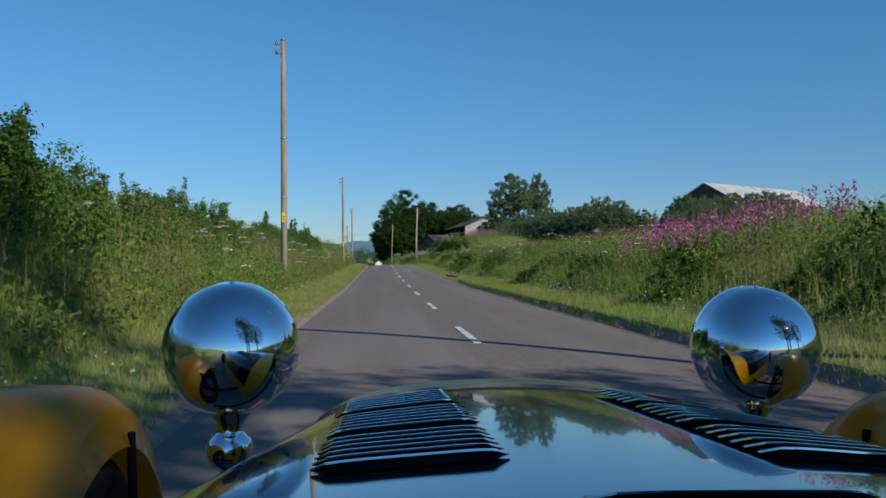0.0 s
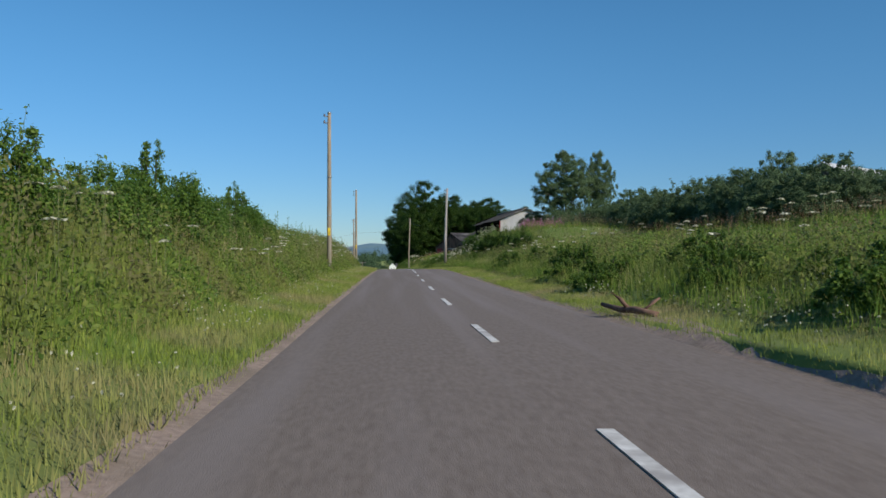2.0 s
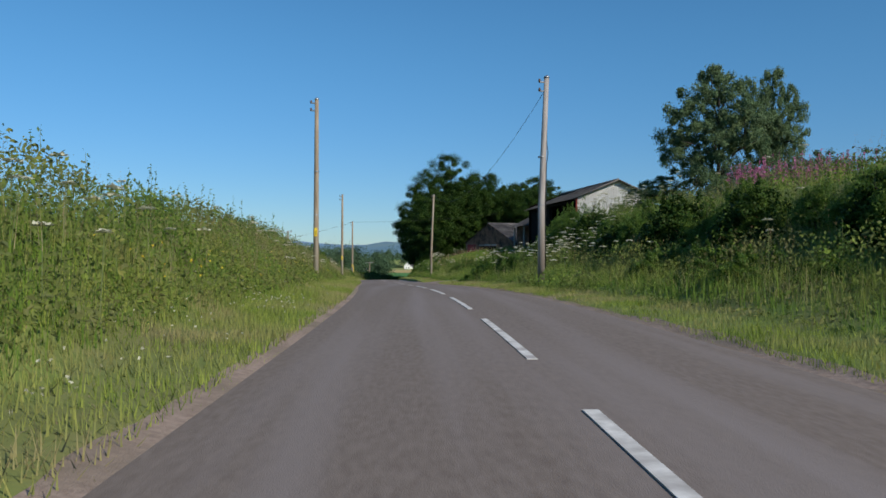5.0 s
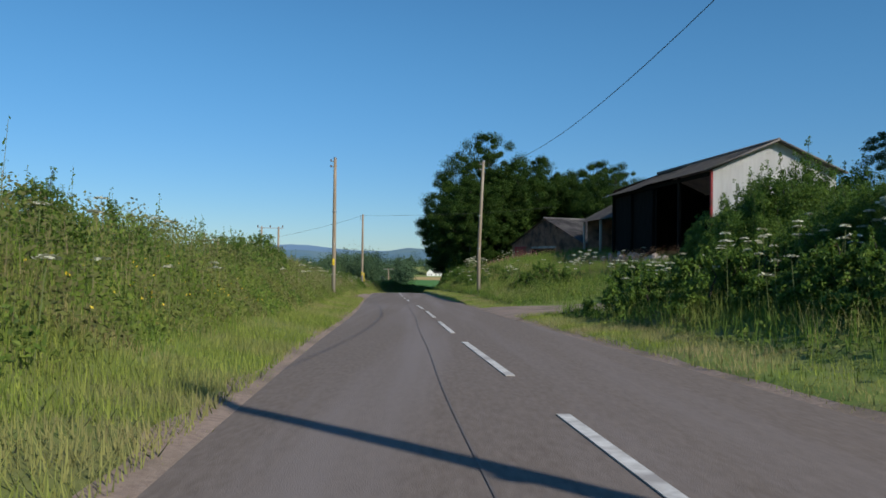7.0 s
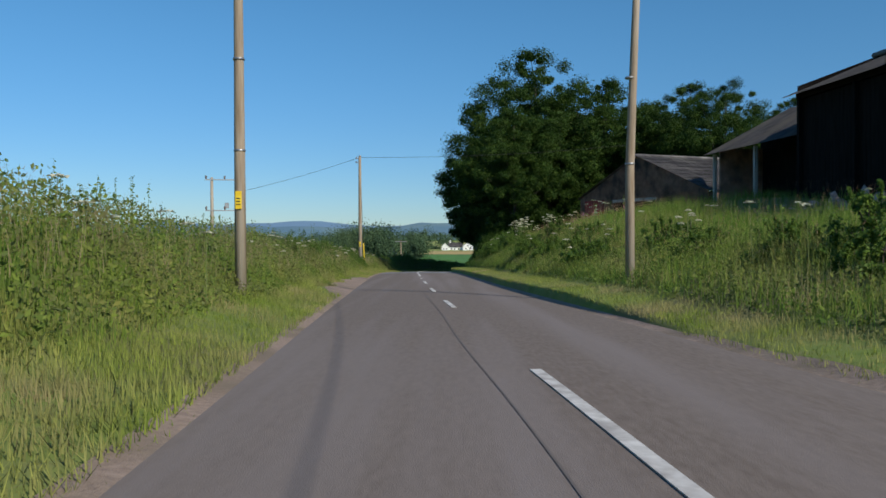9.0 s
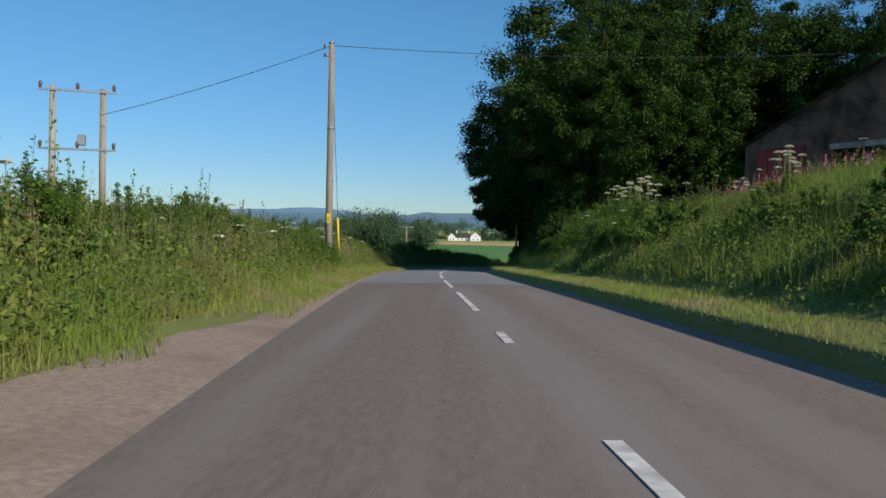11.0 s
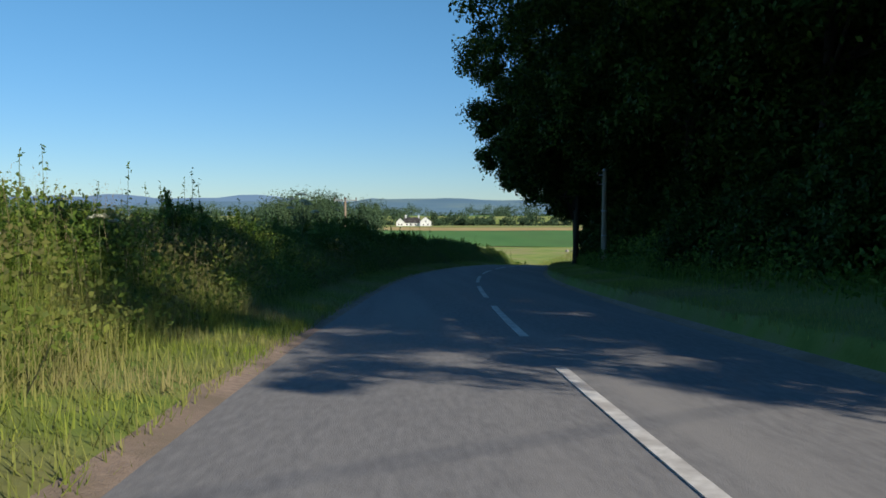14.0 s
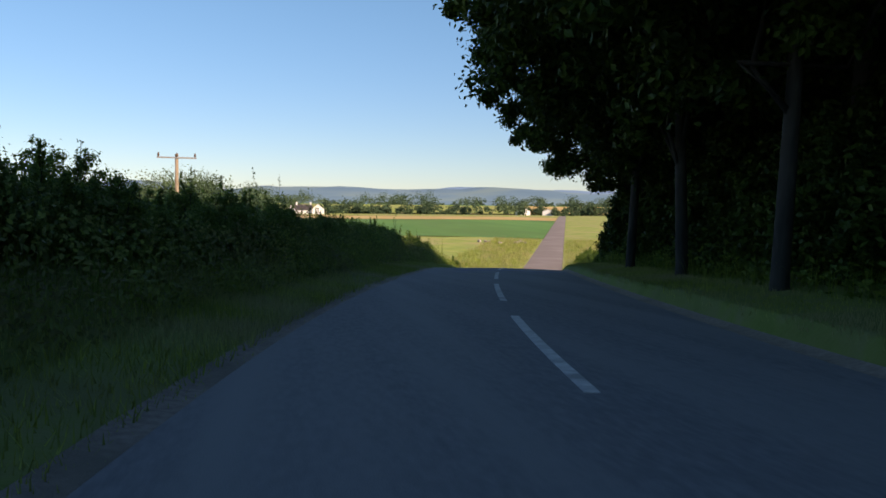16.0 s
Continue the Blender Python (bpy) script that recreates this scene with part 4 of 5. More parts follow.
def tree(name, height, spread, trunk_h, mat, label, clumps=150, leaves=230, leaf=0.24, low=0.18, r=0.42, top=0.0, wide=0.12):
    ob = tagged(empty(name), label, "tree")
    bm = bmesh.new()
    tube(bm, [(0, 0, -0.6), (0, 0, 0.3), (0.1, 0.05, trunk_h), (0.25, 0.0, height * 0.55), (0.2, 0.1, height * 0.9)], [r * 1.35, r, r * 0.82, r * 0.45, 0.06], 12)
    centres, radii = [], []
    while len(centres) < clumps:
        d = rng.normal(size=3)
        d /= np.linalg.norm(d)
        q = rng.random() ** 0.45
        h = low * height + (1 - low) * height * 0.5 * (1 + d[2] * q)
        u = (h / height - low) / (1 - low)
        foot = math.sin(math.pi * wide) ** 0.7
        prof = math.sqrt(max(0.03, 1 - ((u - 0.42) / 0.62) ** 2)) if u > 0.42 else foot + (1 - foot) * u / 0.42
        centres.append((d[0] * q * spread * prof * (1 + top * u), d[1] * q * spread * prof * (1 + top * u), h))
        radii.append(rng.uniform(0.05, 0.145) * spread * 0.86)
    part("trunk", bm, M_BARK, ob)
    for k in range(14):
        c = centres[rng.integers(clumps)]
        z = rng.uniform(trunk_h * 0.7, height * 0.6)
        bm = bmesh.new()
        limb(bm, (0.1, 0, min(z, c[2])), c, r * 0.34, 0.03, 0.35)
        part("limb", bm, M_BARK, ob)
    v, f = leaf_cloud(centres, radii, leaves, leaf)
    raw("crown", v, f, mat, ob)
    return ob


def shrub(name, w, h, mat, label, clumps=170, leaves=150, leaf=0.03, sprays=8):
    """A dome of small leaf clumps on thin stems, with a few shoots standing out."""
    ob = tagged(empty(name), label, "shrub")
    bm = bmesh.new()
    centres, radii = [], []
    for k in range(clumps):
        a, q = rng.uniform(0, 6.28), math.sqrt(rng.random())
        dome = h * 0.86 * math.sqrt(max(0.06, 1 - 0.9 * q * q)) * (0.85 + 0.25 * math.sin(3 * a + k * 0.01))
        z = dome * (1 - 0.75 * rng.random() ** 1.8)
        centres.append((math.cos(a) * q * w * 0.5, math.sin(a) * q * w * 0.5, z))
        radii.append(rng.uniform(0.05, 0.14) * min(h, 2.4))
    for k in range(sprays):
        a, q = rng.uniform(0, 6.28), rng.uniform(0.1, 0.8)
        tip = (math.cos(a) * q * w * 0.5, math.sin(a) * q * w * 0.5, h * (1 - 0.3 * q) * rng.uniform(0.92, 1.2))
        limb(bm, (tip[0] * 0.4, tip[1] * 0.4, 0), tip, 0.02, 0.005, 0.05, 5)
        for u in rng.uniform(0.6, 1.03, 22):
            o = rng.normal(size=2) * 0.03 * h * (1.4 - u)
            centres.append((tip[0] * (0.4 + 0.6 * u) + o[0], tip[1] * (0.4 + 0.6 * u) + o[1], tip[2] * u))
            radii.append(0.045 * min(h, 2.2) * (1.75 - u))
    part("woody_frame", bm, M_BARK, ob)
    v1, f1 = leaf_cloud(centres[:clumps], radii[:clumps], leaves, leaf, 0.85, 0.1)
    v2, f2 = leaf_cloud(centres[clumps:], radii[clumps:], max(4, leaves // 15), leaf, 1.0, 0.1)
    v, f = np.concatenate([v1, v2]), np.concatenate([f1, f2 + len(v1)])
    v[:, 2] = np.maximum(v[:, 2], 0.02)
    raw("foliage", v, f, mat, ob)
    return ob


def stand(s, l):
    p = spot(s, l, -0.1)
    t = rng.uniform(0, 6.28)
    return Matrix.Translation(p) @ Matrix.Rotation(t, 4, "Z")


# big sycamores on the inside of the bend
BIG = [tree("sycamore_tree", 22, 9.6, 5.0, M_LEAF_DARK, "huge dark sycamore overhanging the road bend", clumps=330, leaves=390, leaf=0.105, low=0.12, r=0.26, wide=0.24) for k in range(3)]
big_spots = [(258, 12.6, 1.1), (247, 9.8, 0.66), (279, 8.6, 0.97), (254, 20, 0.85), (270, 17, 0.9), (292.5, 6.6, 0.94), (287, 16, 0.9), (307, 6.9, 0.92), (303, 17, 0.85), (252, 29, 0.78), (263, 27, 0.83), (319, 9, 0.6), (246, 38, 0.6), (258, 40, 0.66), (283, 27, 0.95), (298, 27, 0.95), (312, 19, 0.8), (268, 9.5, 0.92), (251, 14, 0.72), (274, 13, 0.9), (286, 8.8, 0.88), (291, 13, 0.9), (299, 10.5, 0.92), (242, 30, 0.66), (276, 23, 0.85), (304, 7.0, 0.6)]
for k, (s, l, sc) in enumerate(big_spots):
    if k < 3:
        c = BIG[k]
        c.matrix_basis = stand(s, l)
    else:
        c = copy_thing(BIG[k % 3], stand(s, l))
    c.scale = (sc, sc, sc)

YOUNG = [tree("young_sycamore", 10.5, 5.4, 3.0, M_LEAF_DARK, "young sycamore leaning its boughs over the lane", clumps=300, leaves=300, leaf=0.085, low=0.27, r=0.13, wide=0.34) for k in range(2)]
for k, (s, l, sc) in enumerate([(290.5, 4.5, 1.18), (297, 4.5, 1.18), (303.5, 4.3, 1.15), (311, 5.4, 0.98)]):
    if k < 2:
        c = YOUNG[k]
        c.matrix_basis = stand(s, l)
    else:
        c = copy_thing(YOUNG[k % 2], stand(s, l))
    c.scale = (sc, sc, sc)

ASH = [tree("ash_tree", 12, 5.4, 3.0, M_LEAF_PALE, "pale green ash tree standing behind the bank", clumps=340, leaves=210, leaf=0.085, low=0.16, r=0.22, wide=0.3)]
ASH[0].matrix_basis = Matrix.Translation((25.2, 159.5, 3.2)) @ Matrix.Diagonal((0.95, 0.95, 1.14, 1))
c = copy_thing(ASH[0], Matrix.Translation((30.6, 160.5, 3.6)) @ Matrix.Rotation(2.0, 4, "Z"))
c.scale = (0.55, 0.55, 1.12)
c = copy_thing(ASH[0], Matrix.Translation((21.6, 163.0, 2.8)) @ Matrix.Rotation(4.0, 4, "Z"))
c.scale = (0.6, 0.6, 0.42)

AIRY = tree("ash_tree", 14, 6.0, 3.0, M_LEAF_PALE, "airy ash tree casting dappled shade over the road", clumps=230, leaves=48, leaf=0.1, low=0.2, r=0.24, wide=0.3)
AIRY.matrix_basis = Matrix.Translation((9.5, -6.5, 0.6)) @ Matrix.Rotation(1.0, 4, "Z")
AIRY.scale = (0.85, 0.85, 0.85)
c = copy_thing(AIRY, Matrix.Translation((10.5, -13.5, 0.8)) @ Matrix.Rotation(5.0, 4, "Z"))
c.scale = (1.4, 1.4, 1.4)
# added out of view; its high crown is shaped to shade the left bank
TALL_ASH = tree("ash_tree", 24, 6.5, 3.0, M_LEAF_PALE, "unseen tall ash with high crown, added to shade the bank", clumps=150, leaves=110, leaf=0.13, low=0.64, r=0.3, wide=0.3)
TALL_ASH.matrix_basis = Matrix.Translation((8.5, -13.0, 0.8))

# hedgerow shrubs
HAW = [shrub("hawthorn_shrub", 2.3, 1.9, M_LEAF, "leafy green hawthorn shrub in the roadside bank") for k in range(3)]
BRAM = [shrub("bramble_shrub", 2.0, 0.95, M_LEAF, "low bramble tangle on the bank", clumps=70, sprays=7) for k in range(2)]
# HED takes the darkest leaves so its colour carries the bank's shade
HED = [shrub("hedge_shrub", 3.0, 2.4, M_LEAF_DARK, "dense hedge shrub with shade-dark leaves", clumps=200, leaves=100, leaf=0.06, sprays=6) for k in range(2)]
HEDGE = [shrub("hedge_shrub", 5.6, 4.4, M_LEAF_PALE, "rounded green hedge shrub on the slope", clumps=460, leaves=120, leaf=0.052, sprays=1) for k in range(2)]
HAW_BIG = [shrub("hawthorn_shrub", 4.2, 3.6, M_LEAF, "big leafy hawthorn bush beside the farm entrance", clumps=330, leaves=170, leaf=0.036, sprays=9) for k in range(2)]
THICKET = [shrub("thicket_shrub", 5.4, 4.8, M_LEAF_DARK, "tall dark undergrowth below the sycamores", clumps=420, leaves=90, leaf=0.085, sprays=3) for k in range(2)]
first = {}


def plant_row(protos, spots):
    for s, l, sc, sq in spots:
        k = int(rng.integers(len(protos)))
        m = stand(s, l)
        if protos[k].name not in first:
            first[protos[k].name] = 1
            ob = protos[k]
            ob.matrix_basis = m
        else:
            ob = copy_thing(protos[k], m)
        ob.scale = (sc, sc, sc * sq)


# left bank: taller bushes where the sky line rises
plant_row(HAW, [(8, -7.2, 1.3, 1.05), (11.5, -7.4, 1.3, 1.1), (14.5, -7.5, 1.15, 1.0), (18, -7.4, 0.90, 0.9), (21, -7.6, 1.0, 0.95), (25, -7.5, 1.1, 1.0), (29, -7.4, 1.1, 1.0), (32, -7.6, 0.95, 0.9), (36, -7.8, 0.9, 0.95), (53, -7.4, 0.95, 1.0), (56.5, -7.3, 1.15, 1.05), (60, -7.5, 1.1, 1.0), (63, -7.4, 1.0, 1.0), (122, -7.6, 0.8, 0.9), (127, -7.5, 0.8, 0.9), (163, -7.2, 0.95, 1.1), (166.5, -7.4, 0.8, 0.95), (170, -7.5, 0.7, 0.9), (42, -7.4, 0.92, 1.1), (45, -7.6, 1.04, 1.1), (48.5, -7.4, 0.92, 1.05), (66, -7.2, 1.04, 1.1), (69, -7.5, 1.08, 1.15), (72, -7.4, 0.92, 1.0), (92, -7.6, 0.64, 0.9), (112, -7.6, 0.68, 0.9), (141, -7.5, 0.76, 0.95), (145, -7.6, 0.72, 0.9), (156, -7.4, 0.80, 0.95), (160, -7.6, 0.72, 0.9)])
# left hedge from the far pole round the bend
plant_row(HAW, [(float(s), -6.5 + float(rng.uniform(-0.3, 0.3)), float(rng.uniform(0.58, 0.76)), float(rng.uniform(0.85, 1.1))) for s in np.arange(198, 334, 1.3)])
plant_row(HAW, [(float(s), -7.0, float(rng.uniform(0.65, 0.8)), float(rng.uniform(0.95, 1.1))) for s in np.arange(330, 338, 1.8)])
plant_row(HAW, [(222, -5.8, 0.72, 1.0), (224.6, -5.6, 0.75, 1.0), (227, -5.4, 0.74, 1.05), (229.2, -5.5, 0.72, 1.1), (230.4, -5.0, 0.6, 1.1), (233.2, -5.4, 0.7, 1.0)])
plant_row(HAW, [(276, -6.6, 0.75, 1.0), (279, -6.8, 0.85, 1.0), (282.5, -6.6, 0.95, 1.1), (286, -6.8, 0.95, 1.1), (289, -6.6, 0.85, 1.0), (262, -6.8, 0.75, 1.0)])
# right bank
plant_row(HAW, [(229.5, 7.6, 0.8, 1.0), (232, 8.0, 0.95, 1.0), (234.5, 7.3, 0.9, 1.0), (237, 8.0, 1.05, 0.95), (239.5, 7.4, 0.95, 0.95), (242, 7.8, 1.05, 0.95), (235.8, 9.4, 1.05, 1.0), (240.5, 9.6, 1.1, 1.0)])
plant_row(BRAM, [(float(s), float(rng.uniform(5.0, 8.5)), float(rng.uniform(0.7, 1.3)), float(rng.uniform(0.7, 1.1))) for s in np.arange(6, 118, 2.3)])
plant_row(HED, [(11.5, 8.4, 0.8, 0.95), (8.5, 9.5, 0.8, 1.0)])
plant_row(HEDGE, [(float(s), 22 + float(rng.uniform(-1.5, 1.5)), float(rng.uniform(0.9, 1.15)), float(rng.uniform(0.85, 1.1))) for s in np.arange(79, 156, 2.6)])
plant_row(HEDGE, [(68, 29, 0.55, 1.0), (71, 27.5, 0.6, 1.0), (74, 26, 0.6, 1.0), (77, 24, 0.65, 1.0)])
plant_row(HEDGE, [(108 + 20 * u, 40 + 27 * u, float(rng.uniform(1.1, 1.22)), 1.0) for u in np.linspace(0, 1, 11)])
for row, s0, gap in ((HED, 102, 6.4), (HAW, 103.5, 2.2), (BRAM, 102.6, 3.2)):
    plant_row(row, [(float(s), 9.2 + float(rng.uniform(-0.5, 0.3)), float(rng.uniform(0.7, 1.0)), float(rng.uniform(0.85, 1.05))) for s in np.arange(s0, 146, gap)])
plant_row(HAW_BIG, [(float(s), float(rng.uniform(9.5, 11.5)), float(rng.uniform(0.6, 0.76)), float(rng.uniform(0.9, 1.1))) for s in np.arange(141, 154, 1.8)])
plant_row(HAW_BIG, [(float(s), float(rng.uniform(11.5, 14)), float(rng.uniform(0.48, 0.62)), float(rng.uniform(0.9, 1.1))) for s in np.arange(141, 153, 1.8)])
plant_row(HAW, [(float(s), float(rng.uniform(17, 20.5)), float(rng.uniform(1.0, 1.3)), float(rng.uniform(0.9, 1.2))) for s in np.arange(150, 158, 2.6)])
plant_row(HAW_BIG, [(158.6, 13.0, 0.9, 1.1), (160.4, 13.8, 1.05, 1.15), (161.9, 12.4, 0.8, 1.0), (162.6, 15.2, 1.1, 1.1), (159.5, 15.5, 1.15, 1.15)])
plant_row(BRAM, [(float(s), float(rng.uniform(5.8, 9.2)), float(rng.uniform(1.1, 1.6)), float(rng.uniform(0.9, 1.25))) for s in np.arange(139, 155, 0.9)])
plant_row(HAW_BIG, [(168.3, 15.8, 0.92, 1.0), (166.8, 17.2, 1.0, 1.0), (165, 18.8, 1.1, 1.0), (163, 20.2, 1.2, 1.0), (161, 21.6, 1.25, 1.0), (167.5, 19.4, 1.15, 1.05)])
plant_row(BRAM, [(float(s), float(rng.uniform(6.0, 9)), float(rng.uniform(0.8, 1.4)), float(rng.uniform(0.8, 1.2))) for s in np.arange(172, 226, 2.4)])
plant_row(HAW, [(float(s), float(rng.uniform(5.8, 7.6)), float(rng.uniform(0.55, 0.85)), float(rng.uniform(0.8, 1.1))) for s in np.arange(222, 247, 1.5)])
plant_row(THICKET, [(246.4, 8.2, 0.7, 1.0), (248.8, 8.2, 0.85, 1.1), (251.4, 7.9, 0.85, 1.1), (254, 8.2, 0.85, 1.1), (257, 8.0, 0.85, 1.0), (260, 8.1, 0.85, 1.0)])
plant_row(HED, [(float(s), float(rng.uniform(6.2, 8.6)), float(rng.uniform(0.8, 1.1)), float(rng.uniform(0.8, 1.1))) for s in np.arange(244, 324, 1.9) if not 272 < s < 280])
plant_row(THICKET, [(float(s), float(rng.uniform(13, 17)), float(rng.uniform(1.0, 1.35)), float(rng.uniform(0.9, 1.2))) for s in np.arange(250, 326, 3.2)])
plant_row(THICKET, [(float(s), float(rng.uniform(9.4, 10.6)) - 2.4 * float(smooth(281, 287, s)), float(rng.uniform(0.8, 1.05)), float(rng.uniform(0.9, 1.2))) for s in np.arange(252, 324, 2.2)])


plant_row(HAW, [(float(s), float(rng.uniform(5.5, 9)), float(rng.uniform(0.9, 1.6)), float(rng.uniform(0.8, 1.2))) for s in np.arange(326, 420, 4.0)])
plant_row(HAW, [(float(s), float(rng.uniform(-9, -7)), float(rng.uniform(0.5, 0.9)), float(rng.uniform(0.8, 1.1))) for s in np.arange(354, 372, 3.0)])
plant_row(BRAM, [(float(rng.uniform(372, 470)), -7 - 14 * float(rng.random()) ** 2, float(rng.uniform(0.35, 0.6)), 0.8) for k in range(8)])
plant_row(BRAM, [(float(rng.uniform(340, 470)), 6 + 16 * float(rng.random()) ** 2, float(rng.uniform(0.5, 1.0)), 0.9) for k in range(24)])


def blades(ss, ll, hh, width, bend=0.35, plain=False):
    """Grass blades, five points each."""
    n = len(ss)
    p = place(ss, ll, -0.03)
    a = rng.uniform(0, 2 * np.pi, n)
    side = np.stack([np.cos(a), np.sin(a), np.zeros(n)], -1) * (width * (0.6 + 0.8 * rng.random(n)))[:, None]
    lean = np.stack([-np.sin(a), np.cos(a), np.zeros(n)], -1) * (hh * bend * rng.normal(size=n))[:, None]
    up = np.zeros((n, 3))
    up[:, 2] = hh
    if plain:
        v = np.stack([p - side, p + side, p + up + lean], 1)
        return v.reshape(-1, 3), np.arange(3 * n).reshape(-1, 3)
    v = np.stack([p - side, p + side, p + side * 0.8 + up * 0.55 + lean * 0.3, p - side * 0.8 + up * 0.55 + lean * 0.3, p + up + lean], 1)
    b = np.arange(n)[:, None] * 5
    f = np.concatenate([b + np.array([[0, 1, 2]]), b + np.array([[0, 2, 3]]), b + np.array([[3, 2, 4]])])
    return v.reshape(-1, 3), f


def patchy(s, l, k):
    return 0.5 + 0.5 * np.sin(s * 0.31 * k + 1.3 * k + 0.4 * l) * np.sin(s * 0.097 * k + l * 0.8 + k)


def sow(name, mat, n, s0, s1, l0, l1, h0, h1, width, label, category, bend=0.35, k=1.0):
    s, l = rng.uniform(s0, s1, n), rng.uniform(l0, l1, n)
    keep = rng.random(n) < 0.35 + 0.65 * patchy(s, l, k)
    keep &= ~((s > 156 + 0.25 * (l - 2.7)) & (s < 164.6 + 0.25 * (l - 2.7)) & (l > 2.6) & (l < 9.5))
    keep &= ~((s > 188) & (s < 209) & (l < -2.9) & (l > -4.0 + 0.3 * np.sin(s * 1.3)))
    s, l = s[keep], l[keep]
    h = rng.uniform(h0, h1, len(s)) * (0.65 + 0.5 * patchy(s, l, k * 1.7))
    if -5 < l1 < -4.3:
        h = h * (0.3 + 0.7 * smooth(4.4, 6.6, -l))
    v, f = blades(s, l, h, width, bend, h1 < 0.3 or k > 1.5 or l1 > 14)
    return tagged(raw(name, v, f, mat), label, category, kind="stuff")


sow("verge_grass", M_VERGE, 420000, -2, 335, -5.6, -3.1, 0.07, 0.24, 0.008, "short sunlit mown grass along the road verge", "grass", 0.6)
sow("verge_grass", M_VERGE, 160000, -2, 174, 2.95, 4.6, 0.06, 0.2, 0.008, "short mown grass on the raised verge", "grass", 0.6)
sow("verge_grass", M_VERGE, 16000, -2, 335, -3.4, -2.98, 0.03, 0.1, 0.007, "thin grass tufts spreading over the road edge", "grass", 0.9, 4.0)
sow("verge_grass", M_VERGE, 140000, 174, 335, 3.06, 4.6, 0.05, 0.16, 0.008, "short turf on a cut edge above the road", "grass", 0.6)
sow("verge_grass", M_VERGE, 8000, -2, 172, 2.83, 3.2, 0.03, 0.1, 0.007, "thin grass tufts spreading over the road edge", "grass", 0.9, 4.0)
sow("meadow_grass", M_TALL, 200000, -2, 335, -9.0, -4.6, 0.4, 1.05, 0.0065, "tall rank green grass covering the bank", "grass", 0.42)
sow("meadow_grass", M_TALL, 190000, -2, 330, 4.5, 10.5, 0.25, 0.75, 0.006, "tall rough grass and weeds on the bank", "grass", 0.5)
sow("meadow_grass", M_TALL, 60000, -2, 240, 10.5, 24, 0.4, 0.85, 0.014, "rough grass on the slope above the road", "grass", 0.3)
sow("meadow_grass", M_TALL, 60000, 174, 246, 6.5, 15, 0.5, 1.0, 0.007, "tall sunlit grass crowning the steep bank", "grass", 0.45)
sow("meadow_grass", M_VERGE, 110000, -2, 205, -7.4, -4.4, 0.3, 0.75, 0.007, "rank yellow-green grass sloping up the bank", "grass", 0.5, 1.6)



sow("meadow_grass", M_TALL, 70000, 194, 272, -6.9, -4.4, 0.3, 0.9, 0.006, "rank pale grass leaning along the hedge foot", "grass", 0.5, 1.6)
sow("meadow_grass", M_VERGE, 90000, -2, 152, 5.0, 10.5, 0.3, 0.9, 0.006, "rank pale grass between the weeds on the bank", "grass", 0.5, 1.6)
sow("meadow_grass", M_VERGE, 30000, 190, 264, -5.7, -4.2, 0.25, 0.65, 0.006, "pale grass at the foot of the hedge", "grass", 0.6, 1.6)
sow("meadow_grass", M_VERGE, 36000, 167, 236, 4.8, 10.5, 0.3, 0.85, 0.006, "lush leaning grass on the bank below the yard", "grass", 0.5, 1.6)
for l0, l1 in ((-16, -3.3), (3.2, 16)):
    sow("meadow_grass", M_VERGE, 26000, 352, 500, l0, l1, 0.7, 1.5, 0.03, "rough sunlit grass beside the valley road", "grass", 0.4, 1.6)
sow("cut_hay", M_SEED, 40000, 28, 190, -5.5, -3.5, 0.02, 0.08, 0.008, "flattened brown cut hay lying on the verge", "hay", 3.0, 2.3)


def seed_heads(n, s0, s1, l0, l1, h0, h1, mat, label, k=0.6):
    """Flowering grasses: a hair-thin stalk and a loose nodding head of small slivers."""
    s, l = rng.uniform(s0, s1, n), rng.uniform(l0, l1, n)
    keep = (rng.random(n) < 0.2 + 0.8 * patchy(s, l, k)) & ~((s > 154) & (s < 168) & (l > 0) & (l < 10))
    s, l = s[keep], l[keep]
    n = len(s)
    base = place(s, l, 0)
    h = rng.uniform(h0, h1, n)
    lean = rng.normal(size=(n, 3)) * np.array([0.13, 0.13, 0]) * h[:, None]
    top = base + lean + np.stack([0 * h, 0 * h, h], -1)
    low = base * 0.45 + top * 0.55
    side = np.tile([0.002, 0.002, 0.0], (n, 1))
    v1 = np.stack([low - side, low + side, top], 1).reshape(-1, 3)
    c = np.concatenate([base + (top - base) * u + rng.normal(size=(n, 3)) * 0.032 for u in (0.84, 0.88, 0.91, 0.94, 0.97, 1.0)])
    m = len(c)
    a = rng.uniform(0, 6.28, m)
    w = np.stack([np.cos(a), np.sin(a), 0 * a], -1) * (0.003 + 0.003 * rng.random(m))[:, None]
    d = rng.normal(size=(m, 3)) * 0.024 + np.array([0, 0, 0.03])
    v2 = np.stack([c - w, c + w, c + d], 1).reshape(-1, 3)
    v = np.concatenate([v1, v2])
    tagged(raw("seeding_grass", v, np.arange(len(v)).reshape(-1, 3), mat), label, "grass", kind="stuff")


seed_heads(11000, -2, 262, -8.6, -4.9, 0.75, 1.35, M_SEED, "brownish flowering grass heads above the bank")
seed_heads(20000, 5, 260, 6.6, 20, 0.7, 1.25, M_SEED_RED, "dry reddish seed heads on the rough slope", 0.5)
seed_heads(4000, 194, 262, -7.0, -4.8, 0.6, 1.25, M_SEED, "pale dry grass heads along the hedge foot")


